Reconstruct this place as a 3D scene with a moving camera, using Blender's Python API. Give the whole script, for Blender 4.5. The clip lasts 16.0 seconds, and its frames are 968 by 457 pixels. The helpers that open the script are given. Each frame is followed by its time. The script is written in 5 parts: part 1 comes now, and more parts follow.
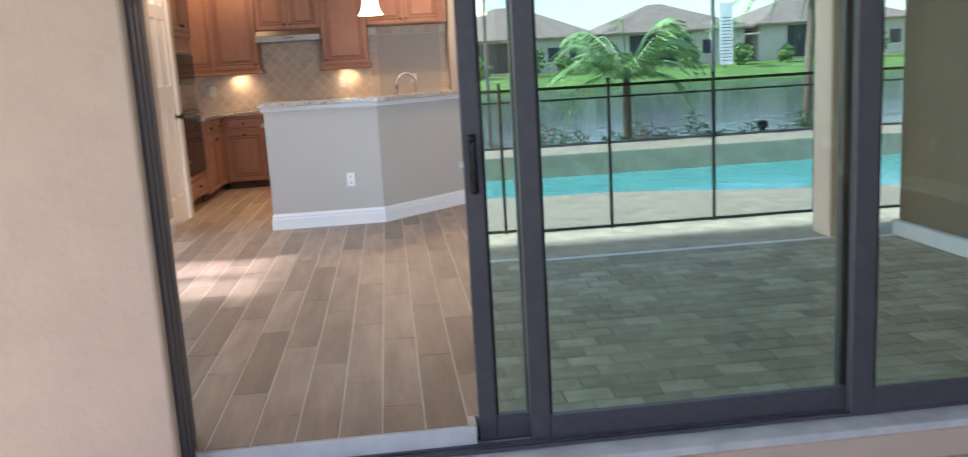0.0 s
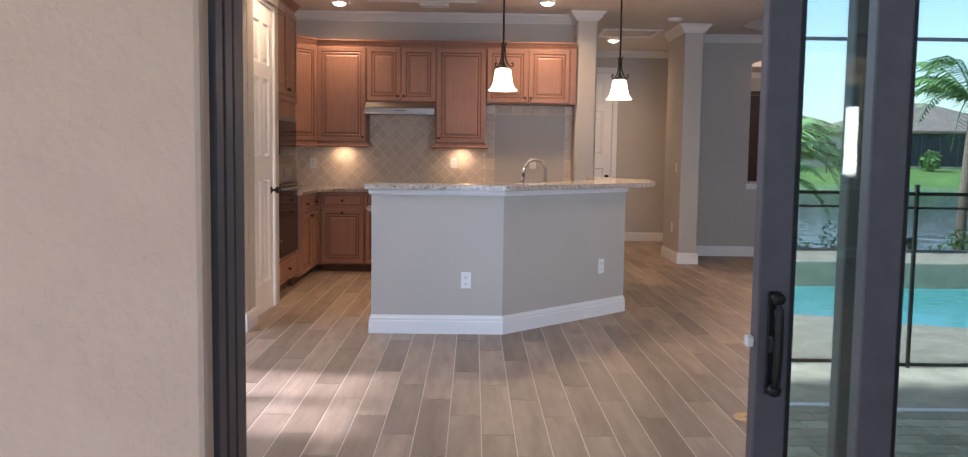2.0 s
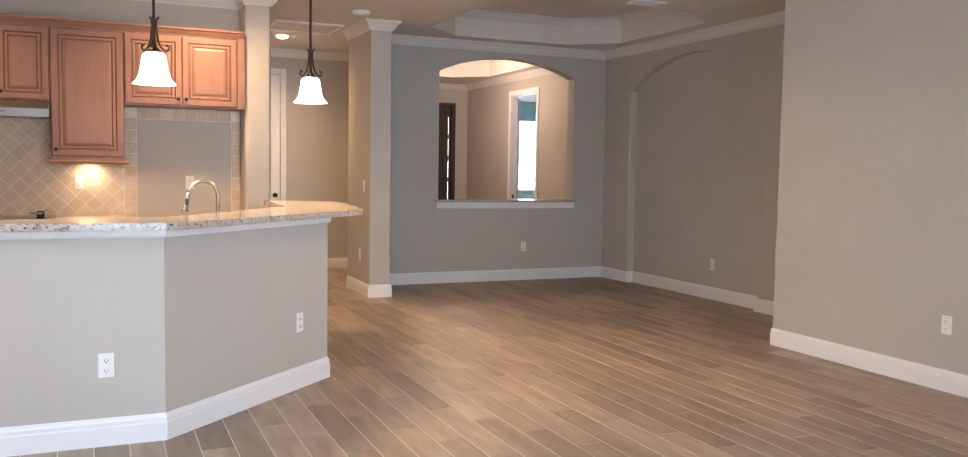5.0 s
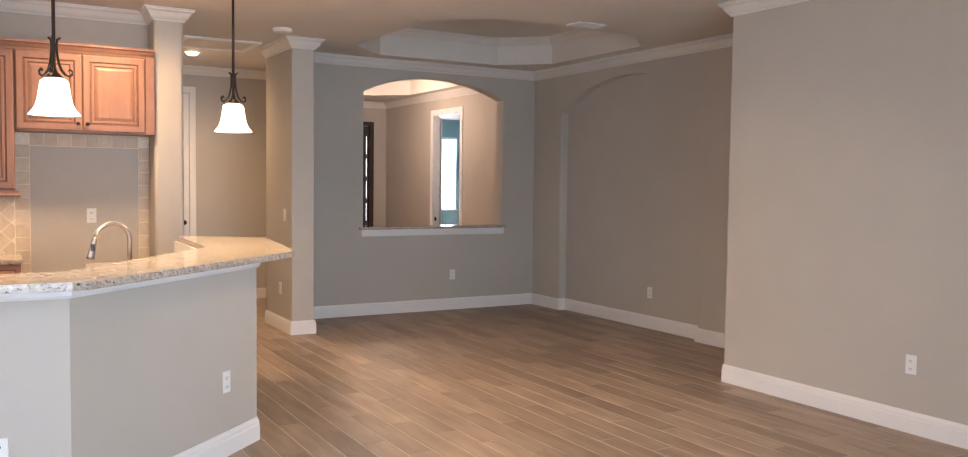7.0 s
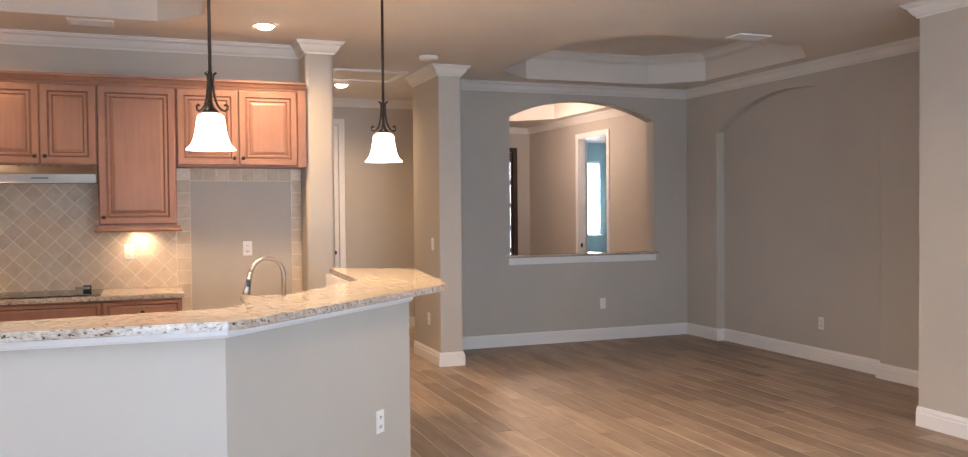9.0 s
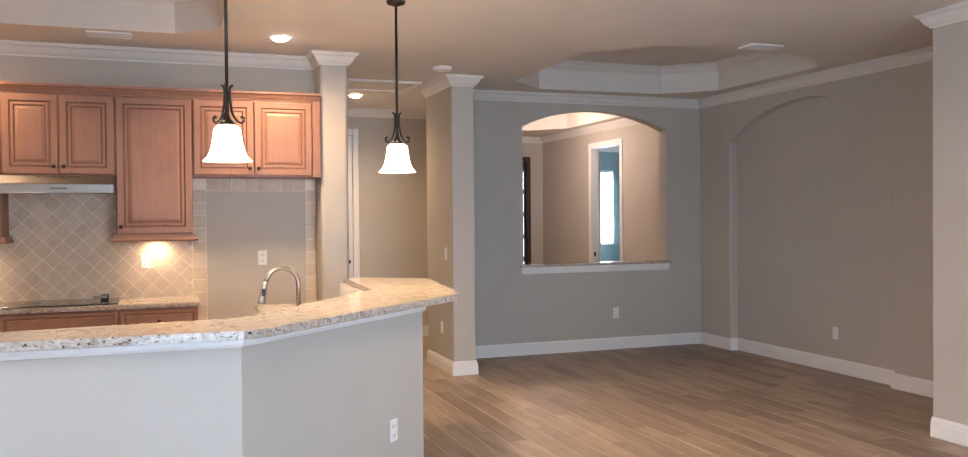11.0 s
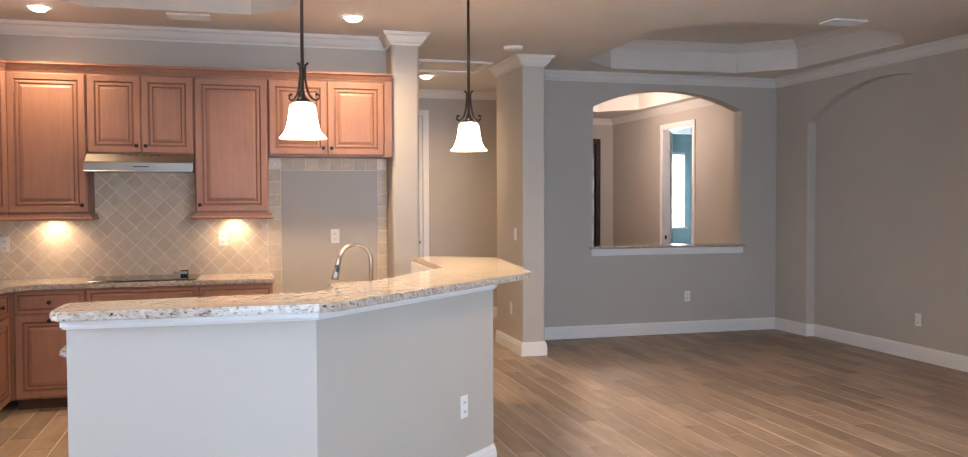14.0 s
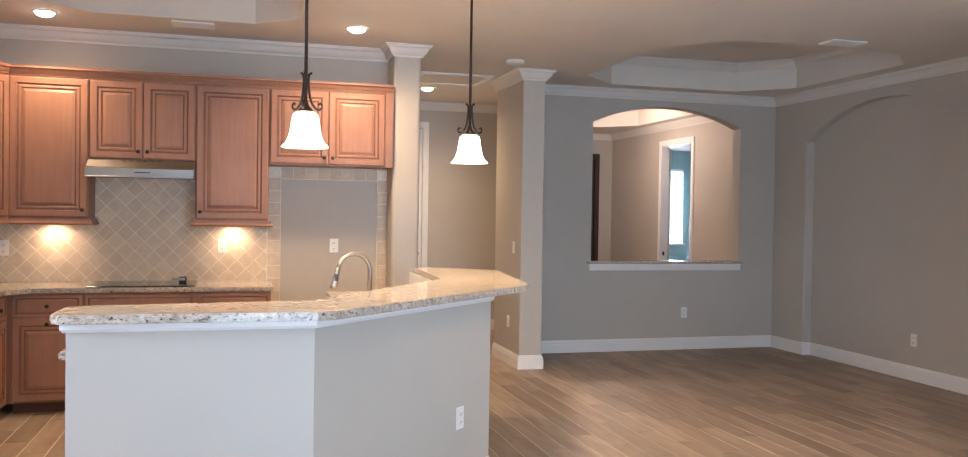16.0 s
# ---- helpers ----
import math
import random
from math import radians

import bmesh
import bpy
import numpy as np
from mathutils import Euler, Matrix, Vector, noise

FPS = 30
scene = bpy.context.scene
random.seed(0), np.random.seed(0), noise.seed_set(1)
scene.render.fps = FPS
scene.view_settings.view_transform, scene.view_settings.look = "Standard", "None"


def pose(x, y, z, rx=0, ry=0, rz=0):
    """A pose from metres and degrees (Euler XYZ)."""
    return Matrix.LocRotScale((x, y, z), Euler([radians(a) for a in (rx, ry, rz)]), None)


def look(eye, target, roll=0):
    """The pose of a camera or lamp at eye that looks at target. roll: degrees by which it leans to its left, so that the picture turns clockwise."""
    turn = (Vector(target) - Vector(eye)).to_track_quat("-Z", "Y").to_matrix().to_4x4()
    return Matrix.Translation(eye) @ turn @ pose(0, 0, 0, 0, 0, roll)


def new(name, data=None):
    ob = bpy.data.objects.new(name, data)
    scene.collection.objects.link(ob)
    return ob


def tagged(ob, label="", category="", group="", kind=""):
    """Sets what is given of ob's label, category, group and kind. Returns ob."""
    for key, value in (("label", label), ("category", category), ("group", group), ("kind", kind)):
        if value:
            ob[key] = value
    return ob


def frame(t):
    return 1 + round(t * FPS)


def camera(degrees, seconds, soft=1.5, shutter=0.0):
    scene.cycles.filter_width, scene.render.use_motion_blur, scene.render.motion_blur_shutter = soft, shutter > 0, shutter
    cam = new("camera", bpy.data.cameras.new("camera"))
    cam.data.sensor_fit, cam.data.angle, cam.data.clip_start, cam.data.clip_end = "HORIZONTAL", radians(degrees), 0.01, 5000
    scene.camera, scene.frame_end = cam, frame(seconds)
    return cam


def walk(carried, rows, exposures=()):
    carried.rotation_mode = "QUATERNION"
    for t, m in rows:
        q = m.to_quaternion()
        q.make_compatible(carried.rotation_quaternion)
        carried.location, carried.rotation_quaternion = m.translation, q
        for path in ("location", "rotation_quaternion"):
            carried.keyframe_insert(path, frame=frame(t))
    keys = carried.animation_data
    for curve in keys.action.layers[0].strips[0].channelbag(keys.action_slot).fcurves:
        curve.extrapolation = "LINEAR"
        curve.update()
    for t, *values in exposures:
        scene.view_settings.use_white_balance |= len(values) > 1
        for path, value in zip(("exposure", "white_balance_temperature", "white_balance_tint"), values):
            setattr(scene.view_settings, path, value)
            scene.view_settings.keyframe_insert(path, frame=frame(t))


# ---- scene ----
cam = camera(58.2, 16.0, soft=1.1, shutter=0.2)

PATH = [
    (0, (0.091, 0.23, 1.263), (0.289, 2.187, 0.901), -3.3),
    (0.5, (0.09, 0.52, 1.265), (-0.014, 2.485, 0.906), -0.9),
    (1, (-0.07, 0.797, 1.272), (-0.196, 2.763, 0.927), -0.3),
    (1.5, (-0.188, 1.131, 1.292), (-0.238, 3.113, 1.028), -0.3),
    (2, (-0.223, 1.531, 1.302), (-0.198, 3.523, 1.13), 0.8),
    (2.5, (-0.323, 1.913, 1.31), (-0.164, 3.902, 1.171), 0.8),
    (3, (-0.335, 2.262, 1.299), (0.006, 4.229, 1.173), 0.6),
    (3.5, (-0.281, 2.561, 1.299), (0.077, 4.527, 1.207), 0.4),
    (4, (-0.292, 2.9, 1.287), (0.149, 4.849, 1.201), 0.4),
    (4.5, (-0.313, 3.092, 1.327), (0.389, 4.961, 1.218), 0.9),
    (5, (-0.28, 3.257, 1.352), (0.524, 5.083, 1.217), 0.9),
    (7.5, (-0.305, 3.933, 1.507), (0.703, 5.657, 1.408), 0.7),
    (8, (-0.252, 4.064, 1.507), (0.661, 5.841, 1.42), 0.3),
    (8.5, (-0.248, 4.104, 1.515), (0.579, 5.923, 1.447), -0.2),
    (9, (-0.262, 4.119, 1.512), (0.446, 5.989, 1.464), -0.5),
    (9.5, (-0.284, 4.079, 1.528), (0.363, 5.972, 1.49), -0.6),
    (10, (-0.271, 4.079, 1.532), (0.409, 5.96, 1.504), -0.5),
    (12.5, (-0.272, 4.101, 1.494), (0.4, 5.984, 1.461), -0.4),
    (13, (-0.276, 4.103, 1.49), (0.352, 6.001, 1.441), -0.5),
    (13.5, (-0.28, 4.106, 1.492), (0.282, 6.024, 1.433), -0.5),
    (14, (-0.286, 4.107, 1.489), (0.245, 6.034, 1.425), -0.2),
    (14.5, (-0.294, 4.105, 1.485), (0.228, 6.035, 1.421), 0.4),
    (15, (-0.303, 4.086, 1.49), (0.221, 6.015, 1.434), 0.7),
    (15.5, (-0.298, 4.085, 1.488), (0.238, 6.011, 1.445), 1.0),
    (16, (-0.3, 4.086, 1.484), (0.236, 6.012, 1.45), 0.9),
]
EXPOSURES = [(0.0, 1.2, 6150, 21), (1.0, 0.96, 6050, 23), (2.0, 0.88, 5950, 25), (3.0, 1.33, 6500, 28), (4.0, 1.45, 6600, 24), (5.0, 1.62, 6400, 22), (8.0, 1.60, 6420, 23), (10.0, 1.67, 6120, 21), (16.0, 1.64, 5950, 20)]
walk(cam, [(t, look(eye, target, roll)) for t, eye, target, roll in PATH], EXPOSURES)

# ---- world, sun, exposure ----
CEIL = 2.862
world = bpy.data.worlds.new("sky")
scene.world = world
world.use_nodes = True
wn = world.node_tree
sky = wn.nodes.new("ShaderNodeTexSky")
sky.sky_type = 'NISHITA'
sky.sun_disc = False
sky.sun_elevation = radians(42)
sky.sun_rotation = radians(278)
sky.air_density, sky.dust_density, sky.ozone_density = 1.0, 1.2, 1.0
wn.links.new(sky.outputs[0], wn.nodes["Background"].inputs[0])
wn.nodes["Background"].inputs[1].default_value = 0.15
sun = new("sun", bpy.data.lights.new("sun", 'SUN'))
sun.data.energy, sun.data.angle, sun.data.color = 4.0, radians(4), (0.97, 0.98, 1.0)
sun.matrix_basis = look((-12, 1.6, 11), (0, 0, 0))


def area_lamp(name, m, sx, sy, watts, colour, spread=180):
    d = bpy.data.lights.new(name, 'AREA')
    d.shape, d.size, d.size_y, d.energy, d.color = 'RECTANGLE', sx, sy, watts, colour
    d.spread = radians(spread)
    ob = new(name, d)
    ob.matrix_basis = m
    return ob


def bulb(name, at, watts, colour, radius=0.03):
    d = bpy.data.lights.new(name, 'POINT')
    d.energy, d.color, d.shadow_soft_size = watts, colour, radius
    ob = new(name, d)
    ob.location = at
    return ob


def spot(name, at, target, watts, colour, angle=110, blend=0.8, radius=0.05):
    d = bpy.data.lights.new(name, 'SPOT')
    d.energy, d.color, d.spot_size, d.spot_blend, d.shadow_soft_size = watts, colour, radians(angle), blend, radius
    ob = new(name, d)
    ob.matrix_basis = look(at, target)
    return ob


WARM = (1.0, 0.71, 0.375)
# The last four cans are unseen fill lights, added to brighten the rooms.
CANS_AND_FILL = [(-1.66, 10.87, 25), (0.515, 10.67, 50), (1.655, 13.53, 48), (-1.6, 8.3, 36), (1.0, 6.2, 4), (2.55, 8.45, 34), (2.2, 5.8, 3)]
for cx, cy, watts in CANS_AND_FILL:
    spot("can_or_fill_light", (cx, cy, CEIL - 0.05), (cx, cy, 0), watts, WARM, 160, 0.9, 0.12)
PENDANTS = [(-0.002, 8.5), (1.068, 9.37)]
for cx, cy in PENDANTS:
    bulb("pendant_bulb", (cx, cy, 1.86), 20, WARM, 0.03)
for cx in (-1.69, -0.37):
    spot("under_cabinet_light", (cx, 11.37, 1.378), (cx, 11.37, 0.9), 5.2, (1.0, 0.70, 0.38), 165, 0.9, 0.03)
# Bulb without a fixture, added to brighten the foyer.
bulb("foyer_fill", (4.6, 15.4, 2.6), 20, (1.0, 0.78, 0.58), 0.15)
# Area lamps added at the openings, standing in for daylight from outside.
area_lamp("nook_window_light", look((-3.38, 6.0, 1.9), (-1.3, 5.4, 0.0)), 2.3, 1.2, 62, (0.74, 0.88, 1.0))
area_lamp("sliding_door_light", look((-0.17, 3.345, 1.20), (0.1, 7.5, 1.10)), 0.95, 2.2, 4.5, (0.62, 0.85, 1.0), 95)
area_lamp("glass_door_light", look((1.7, 3.345, 1.30), (1.9, 7.5, 1.25)), 2.3, 2.1, 17, (0.66, 0.87, 1.0), 95)
area_lamp("study_window_light", look((8.195, 20.685, 1.70), (8.195, 16.0, 1.70)), 0.76, 1.46, 95, (0.82, 0.93, 1.0))


# ---- materials ----
def nodes_of(name):
    m = bpy.data.materials.new(name)
    m.use_nodes = True
    t = m.node_tree
    return m, t, t.nodes["Principled BSDF"]


def ramp(t, fac, stops):
    r = t.nodes.new("ShaderNodeValToRGB")
    e = r.color_ramp.elements
    while len(e) < len(stops):
        e.new(0.5)
    for el, (p, c) in zip(e, stops):
        el.position, el.color = p, (*c, 1)
    t.links.new(fac, r.inputs[0])
    return r.outputs[0]


def coords(t, scale=(1, 1, 1)):
    g = t.nodes.new("ShaderNodeTexCoord")
    mp = t.nodes.new("ShaderNodeMapping")
    mp.inputs["Scale"].default_value = scale
    t.links.new(g.outputs["Object"], mp.inputs[0])
    return mp.outputs[0]


def noise_tex(t, vec, scale, detail=4, rough=0.55):
    n = t.nodes.new("ShaderNodeTexNoise")
    n.inputs["Scale"].default_value, n.inputs["Detail"].default_value, n.inputs["Roughness"].default_value = scale, detail, rough
    t.links.new(vec, n.inputs["Vector"])
    return n.outputs["Fac"]


def bump(t, p, height, strength, dist=0.01):
    b = t.nodes.new("ShaderNodeBump")
    b.inputs["Strength"].default_value, b.inputs["Distance"].default_value = strength, dist
    t.links.new(height, b.inputs["Height"])
    t.links.new(b.outputs[0], p.inputs["Normal"])


def mul(t, a, b, fac=1.0, mode='MULTIPLY'):
    m = t.nodes.new("ShaderNodeMix")
    m.data_type, m.blend_type = 'RGBA', mode
    m.inputs[0].default_value = fac
    t.links.new(a, m.inputs[6])
    t.links.new(b, m.inputs[7])
    return m.outputs[2]


def plain(name, c, rough=0.5, metal=0.0, vary=0.06, scale=6.0, bumps=0.0, bscale=80.0, bdist=0.004, spec=0.5):
    m, t, p = nodes_of(name)
    v = coords(t)
    lo, hi = [x * (1 - vary) for x in c], [min(1, x * (1 + vary)) for x in c]
    t.links.new(ramp(t, noise_tex(t, v, scale), [(0.3, lo), (0.7, hi)]), p.inputs["Base Color"])
    p.inputs["Roughness"].default_value, p.inputs["Metallic"].default_value = rough, metal
    p.inputs["Specular IOR Level"].default_value = spec
    if bumps:
        bump(t, p, noise_tex(t, v, bscale, 5, 0.6), bumps, bdist)
    return m


M_WALL = plain("greige_wall_paint", (0.50, 0.455, 0.40), 0.62, vary=0.03, scale=1.5, bumps=0.25, bscale=60, bdist=0.003, spec=0.3)
M_CEIL = plain("ceiling_paint", (0.70, 0.655, 0.595), 0.8, vary=0.03, scale=2.0, bumps=0.3, bscale=45, bdist=0.003, spec=0.2)
M_TRIM = plain("white_trim_paint", (0.80, 0.78, 0.76), 0.35, vary=0.02, scale=3.0)
M_CROWN = plain("crown_paint", (0.71, 0.68, 0.635), 0.45, vary=0.02, scale=3.0)
M_BLUE = plain("blue_study_paint", (0.36, 0.52, 0.55), 0.6, vary=0.03, scale=2)
M_BRONZE = plain("bronze_aluminium", (0.105, 0.098, 0.112), 0.42, 0.1, vary=0.1, scale=20, spec=0.4)
M_BLACK = plain("black_metal", (0.012, 0.011, 0.011), 0.4, 0.3, vary=0.1, scale=20)
M_IRON = plain("aged_bronze_iron", (0.045, 0.030, 0.022), 0.45, 0.6, vary=0.25, scale=40)
M_STEEL = plain("stainless_steel", (0.30, 0.28, 0.26), 0.40, 1.0, vary=0.05, scale=12)
M_NICKEL = plain("brushed_nickel", (0.34, 0.30, 0.26), 0.36, 1.0, vary=0.04, scale=30)
M_BRASS = plain("brass_plate", (0.55, 0.40, 0.18), 0.35, 1.0, vary=0.08, scale=40)
M_DARKGLASS = plain("black_ceramic_glass", (0.010, 0.010, 0.011), 0.06, 0.0, vary=0.0)
M_WHITEPL = plain("white_plastic", (0.82, 0.80, 0.77), 0.35, vary=0.01)
M_SLOT = plain("dark_slot", (0.03, 0.03, 0.03), 0.6)
M_DOORDK = plain("dark_stained_door", (0.035, 0.022, 0.016), 0.4, vary=0.3, scale=14)
M_GLAZE = plain("cabinet_glaze_line", (0.175, 0.075, 0.043), 0.45, vary=0.15, scale=30)
M_TOE = plain("toe_kick_wood", (0.10, 0.045, 0.025), 0.6, vary=0.2, scale=9)
M_GROUT = plain("pale_grout", (0.66, 0.59, 0.52), 0.85, vary=0.08, scale=30)
M_TILEGROUT = plain("backsplash_grout", (0.80, 0.73, 0.62), 0.9, vary=0.1, scale=40)
M_MARBLE = plain("white_marble_sill", (0.74, 0.73, 0.72), 0.25, vary=0.12, scale=9)


def cabinet_wood():
    m, t, p = nodes_of("maple_cabinet_wood")
    v = coords(t, (9, 9, 0.8))
    grain = noise_tex(t, v, 3.0, 7, 0.62)
    base = ramp(t, grain, [(0.25, (0.285, 0.142, 0.092)), (0.55, (0.325, 0.168, 0.110)), (0.8, (0.355, 0.190, 0.126))])
    blotch = ramp(t, noise_tex(t, coords(t), 2.2, 3), [(0.3, (0.84, 0.80, 0.78)), (0.7, (1.08, 1.05, 1.03))])
    t.links.new(mul(t, base, blotch), p.inputs["Base Color"])
    p.inputs["Roughness"].default_value = 0.44
    bump(t, p, grain, 0.06, 0.002)
    return m


def granite():
    m, t, p = nodes_of("speckled_granite")
    v = coords(t)
    base = ramp(t, noise_tex(t, v, 34, 6, 0.65), [(0.30, (0.38, 0.315, 0.25)), (0.48, (0.53, 0.465, 0.395)), (0.70, (0.67, 0.62, 0.56))])
    fleck = ramp(t, noise_tex(t, coords(t, (0.55, 1.0, 1.0)), 105, 3, 0.6), [(0.345, (0.035, 0.028, 0.028)), (0.385, (0.72, 0.66, 0.62)), (0.5, (1, 1, 1))])
    cloud = ramp(t, noise_tex(t, coords(t, (0.6, 1.0, 1.0)), 46, 4, 0.6), [(0.30, (0.10, 0.075, 0.07)), (0.355, (0.80, 0.74, 0.68)), (0.55, (1, 1, 1))])
    t.links.new(mul(t, mul(t, base, fleck), cloud), p.inputs["Base Color"])
    p.inputs["Roughness"].default_value = 0.12
    return m


def varied(name, dark, light, rough, island, grain_scale, grain_vec, bumps, bdist=0.002, tintlo=0.8, tinthi=1.15, spec=0.5):
    """A material that differs from piece to piece: by object, or by island where pieces are joined."""
    m, t, p = nodes_of(name)
    if island:
        g = t.nodes.new("ShaderNodeNewGeometry")
        rnd = g.outputs["Random Per Island"]
    else:
        g = t.nodes.new("ShaderNodeObjectInfo")
        rnd = g.outputs["Random"]
    tc = t.nodes.new("ShaderNodeTexCoord")
    add = t.nodes.new("ShaderNodeVectorMath")
    add.operation = 'MULTIPLY_ADD'
    comb = t.nodes.new("ShaderNodeCombineXYZ")
    for k in range(3):
        t.links.new(rnd, comb.inputs[k])
    add.inputs[1].default_value = (37.0, 23.0, 11.0)
    t.links.new(comb.outputs[0], add.inputs[0])
    t.links.new(tc.outputs["Object"], add.inputs[2])
    mp = t.nodes.new("ShaderNodeMapping")
    mp.inputs["Scale"].default_value = grain_vec
    t.links.new(add.outputs[0], mp.inputs[0])
    fac = noise_tex(t, mp.outputs[0], grain_scale, 6, 0.6)
    base = ramp(t, fac, [(0.28, dark), (0.72, light)])
    tint = ramp(t, rnd, [(0.0, (tintlo, tintlo * 0.98, tintlo * 0.96)), (0.5, (0.98, 0.97, 0.96)), (1.0, (tinthi, tinthi, tinthi))])
    t.links.new(mul(t, base, tint), p.inputs["Base Color"])
    p.inputs["Roughness"].default_value = rough
    p.inputs["Specular IOR Level"].default_value = spec
    bump(t, p, fac, bumps, bdist)
    return m


M_CAB = cabinet_wood()
M_GRANITE = granite()
M_PLANK = varied("wood_look_tile", (0.235, 0.165, 0.118), (0.395, 0.305, 0.232), 0.44, False, 2.2, (5.5, 0.8, 1.0), 0.08, 0.002, 0.72, 1.18)
M_PLANKJ = varied("wood_look_tile_joined", (0.235, 0.165, 0.118), (0.395, 0.305, 0.232), 0.44, True, 2.2, (5.5, 0.8, 1.0), 0.08, 0.002, 0.72, 1.18)
M_TRAV = varied("tumbled_travertine", (0.56, 0.46, 0.345), (0.69, 0.59, 0.465), 0.55, False, 16, (1, 1, 1), 0.5, 0.004, 0.90, 1.05)
M_PAVER = varied("concrete_paver", (0.34, 0.31, 0.22), (0.54, 0.48, 0.36), 0.85, False, 9, (1, 1, 1), 0.5, 0.006, 0.8, 1.2)
M_PAVERJ = varied("concrete_paver_joined", (0.34, 0.31, 0.22), (0.54, 0.48, 0.36), 0.85, True, 9, (1, 1, 1), 0.5, 0.006, 0.8, 1.2)
M_STUCCO = plain("sand_stucco", (0.80, 0.60, 0.46), 0.9, vary=0.04, scale=5.0, bumps=0.55, bscale=26, bdist=0.008, spec=0.15)
M_BROWN = plain("dark_brown_wall", (0.20, 0.155, 0.10), 0.85, vary=0.08, scale=3, bumps=0.5, bscale=25, bdist=0.006)
M_DECK = plain("pool_deck_paver", (0.46, 0.39, 0.28), 0.9, vary=0.2, scale=5, bumps=0.5, bscale=40, bdist=0.006)
M_GRASS = plain("lawn_grass", (0.10, 0.19, 0.035), 0.95, vary=0.3, scale=0.6, bumps=0.6, bscale=30, bdist=0.05)
M_ROOF = plain("concrete_roof_tile", (0.22, 0.17, 0.135), 0.85, vary=0.2, scale=1.2, bumps=0.8, bscale=6, bdist=0.05)
M_HOUSE = plain("house_render", (0.55, 0.50, 0.42), 0.9, vary=0.06, scale=1)
M_SCREEN = plain("dark_porch_screen", (0.05, 0.055, 0.06), 0.7, vary=0.2, scale=2)
M_LEAF = plain("palm_leaf", (0.20, 0.34, 0.12), 0.5, vary=0.35, scale=8)
M_LEAF2 = plain("shrub_leaf", (0.09, 0.17, 0.045), 0.75, vary=0.45, scale=12)
M_FLOWER = plain("red_flower", (0.45, 0.05, 0.07), 0.6, vary=0.3, scale=20)
M_TRUNK = plain("palm_trunk", (0.16, 0.12, 0.085), 0.9, vary=0.3, scale=20, bumps=0.6, bscale=30, bdist=0.01)
M_CARPET = plain("study_floor", (0.32, 0.26, 0.20), 0.7, vary=0.1, scale=8)
M_BLIND = plain("white_blind_slat", (0.80, 0.80, 0.80), 0.5, vary=0.02)


def glass_sheet():
    m, t, p = nodes_of("coated_door_glass")
    t.nodes.remove(p)
    out = t.nodes["Material Output"]
    tr = t.nodes.new("ShaderNodeBsdfTransparent")
    tr.inputs[0].default_value = (0.92, 0.86, 0.74, 1)
    gl = t.nodes.new("ShaderNodeBsdfGlossy")
    gl.inputs["Color"].default_value = (0.76, 1.0, 0.97, 1)
    gl.inputs["Roughness"].default_value = 0.0
    mx = t.nodes.new("ShaderNodeMixShader")
    mx.inputs[0].default_value = 0.70
    t.links.new(tr.outputs[0], mx.inputs[1])
    t.links.new(gl.outputs[0], mx.inputs[2])
    t.links.new(mx.outputs[0], out.inputs[0])
    return m


def mesh_fabric():
    m, t, p = nodes_of("fence_mesh_fabric")
    p.inputs["Base Color"].default_value = (0.02, 0.02, 0.02, 1)
    p.inputs["Roughness"].default_value = 0.8
    out = t.nodes["Material Output"]
    tr = t.nodes.new("ShaderNodeBsdfTransparent")
    mx = t.nodes.new("ShaderNodeMixShader")
    mx.inputs[0].default_value = 0.22
    t.links.new(tr.outputs[0], mx.inputs[1])
    t.links.new(p.outputs[0], mx.inputs[2])
    t.links.new(mx.outputs[0], out.inputs[0])
    return m


def glow(name, c, strength):
    m, t, p = nodes_of(name)
    p.inputs["Base Color"].default_value = (*[min(0.9, x) for x in c], 1)
    p.inputs["Emission Color"].default_value = (*c, 1)
    p.inputs["Emission Strength"].default_value = strength
    p.inputs["Roughness"].default_value = 0.4
    return m


def water(name, c, scale, strength):
    m, t, p = nodes_of(name)
    v = coords(t)
    t.links.new(ramp(t, noise_tex(t, v, 0.4), [(0.3, [x * 0.85 for x in c]), (0.7, [x * 1.12 for x in c])]), p.inputs["Base Color"])
    p.inputs["Roughness"].default_value = 0.05
    bump(t, p, noise_tex(t, v, scale, 3), strength, 0.05)
    return m


M_GLASS = glass_sheet()
M_MESH = mesh_fabric()
M_SHADE = glow("lit_frosted_glass", (1.0, 0.82, 0.56), 3.0)
M_CANLIT = glow("lit_can_lens", (1.0, 0.84, 0.62), 14.0)
M_PUCK = glow("lit_puck_lens", (1.0, 0.78, 0.45), 4.0)
# Panes with this material glow by themselves, in place of the sky outside.
M_WINLIT = glow("bright_sky_pane", (0.90, 0.97, 1.0), 1.0)
M_POOL = water("pool_water", (0.09, 0.52, 0.50), 5, 0.25)
M_LAKE = water("lake_water", (0.16, 0.22, 0.24), 1.5, 0.5)


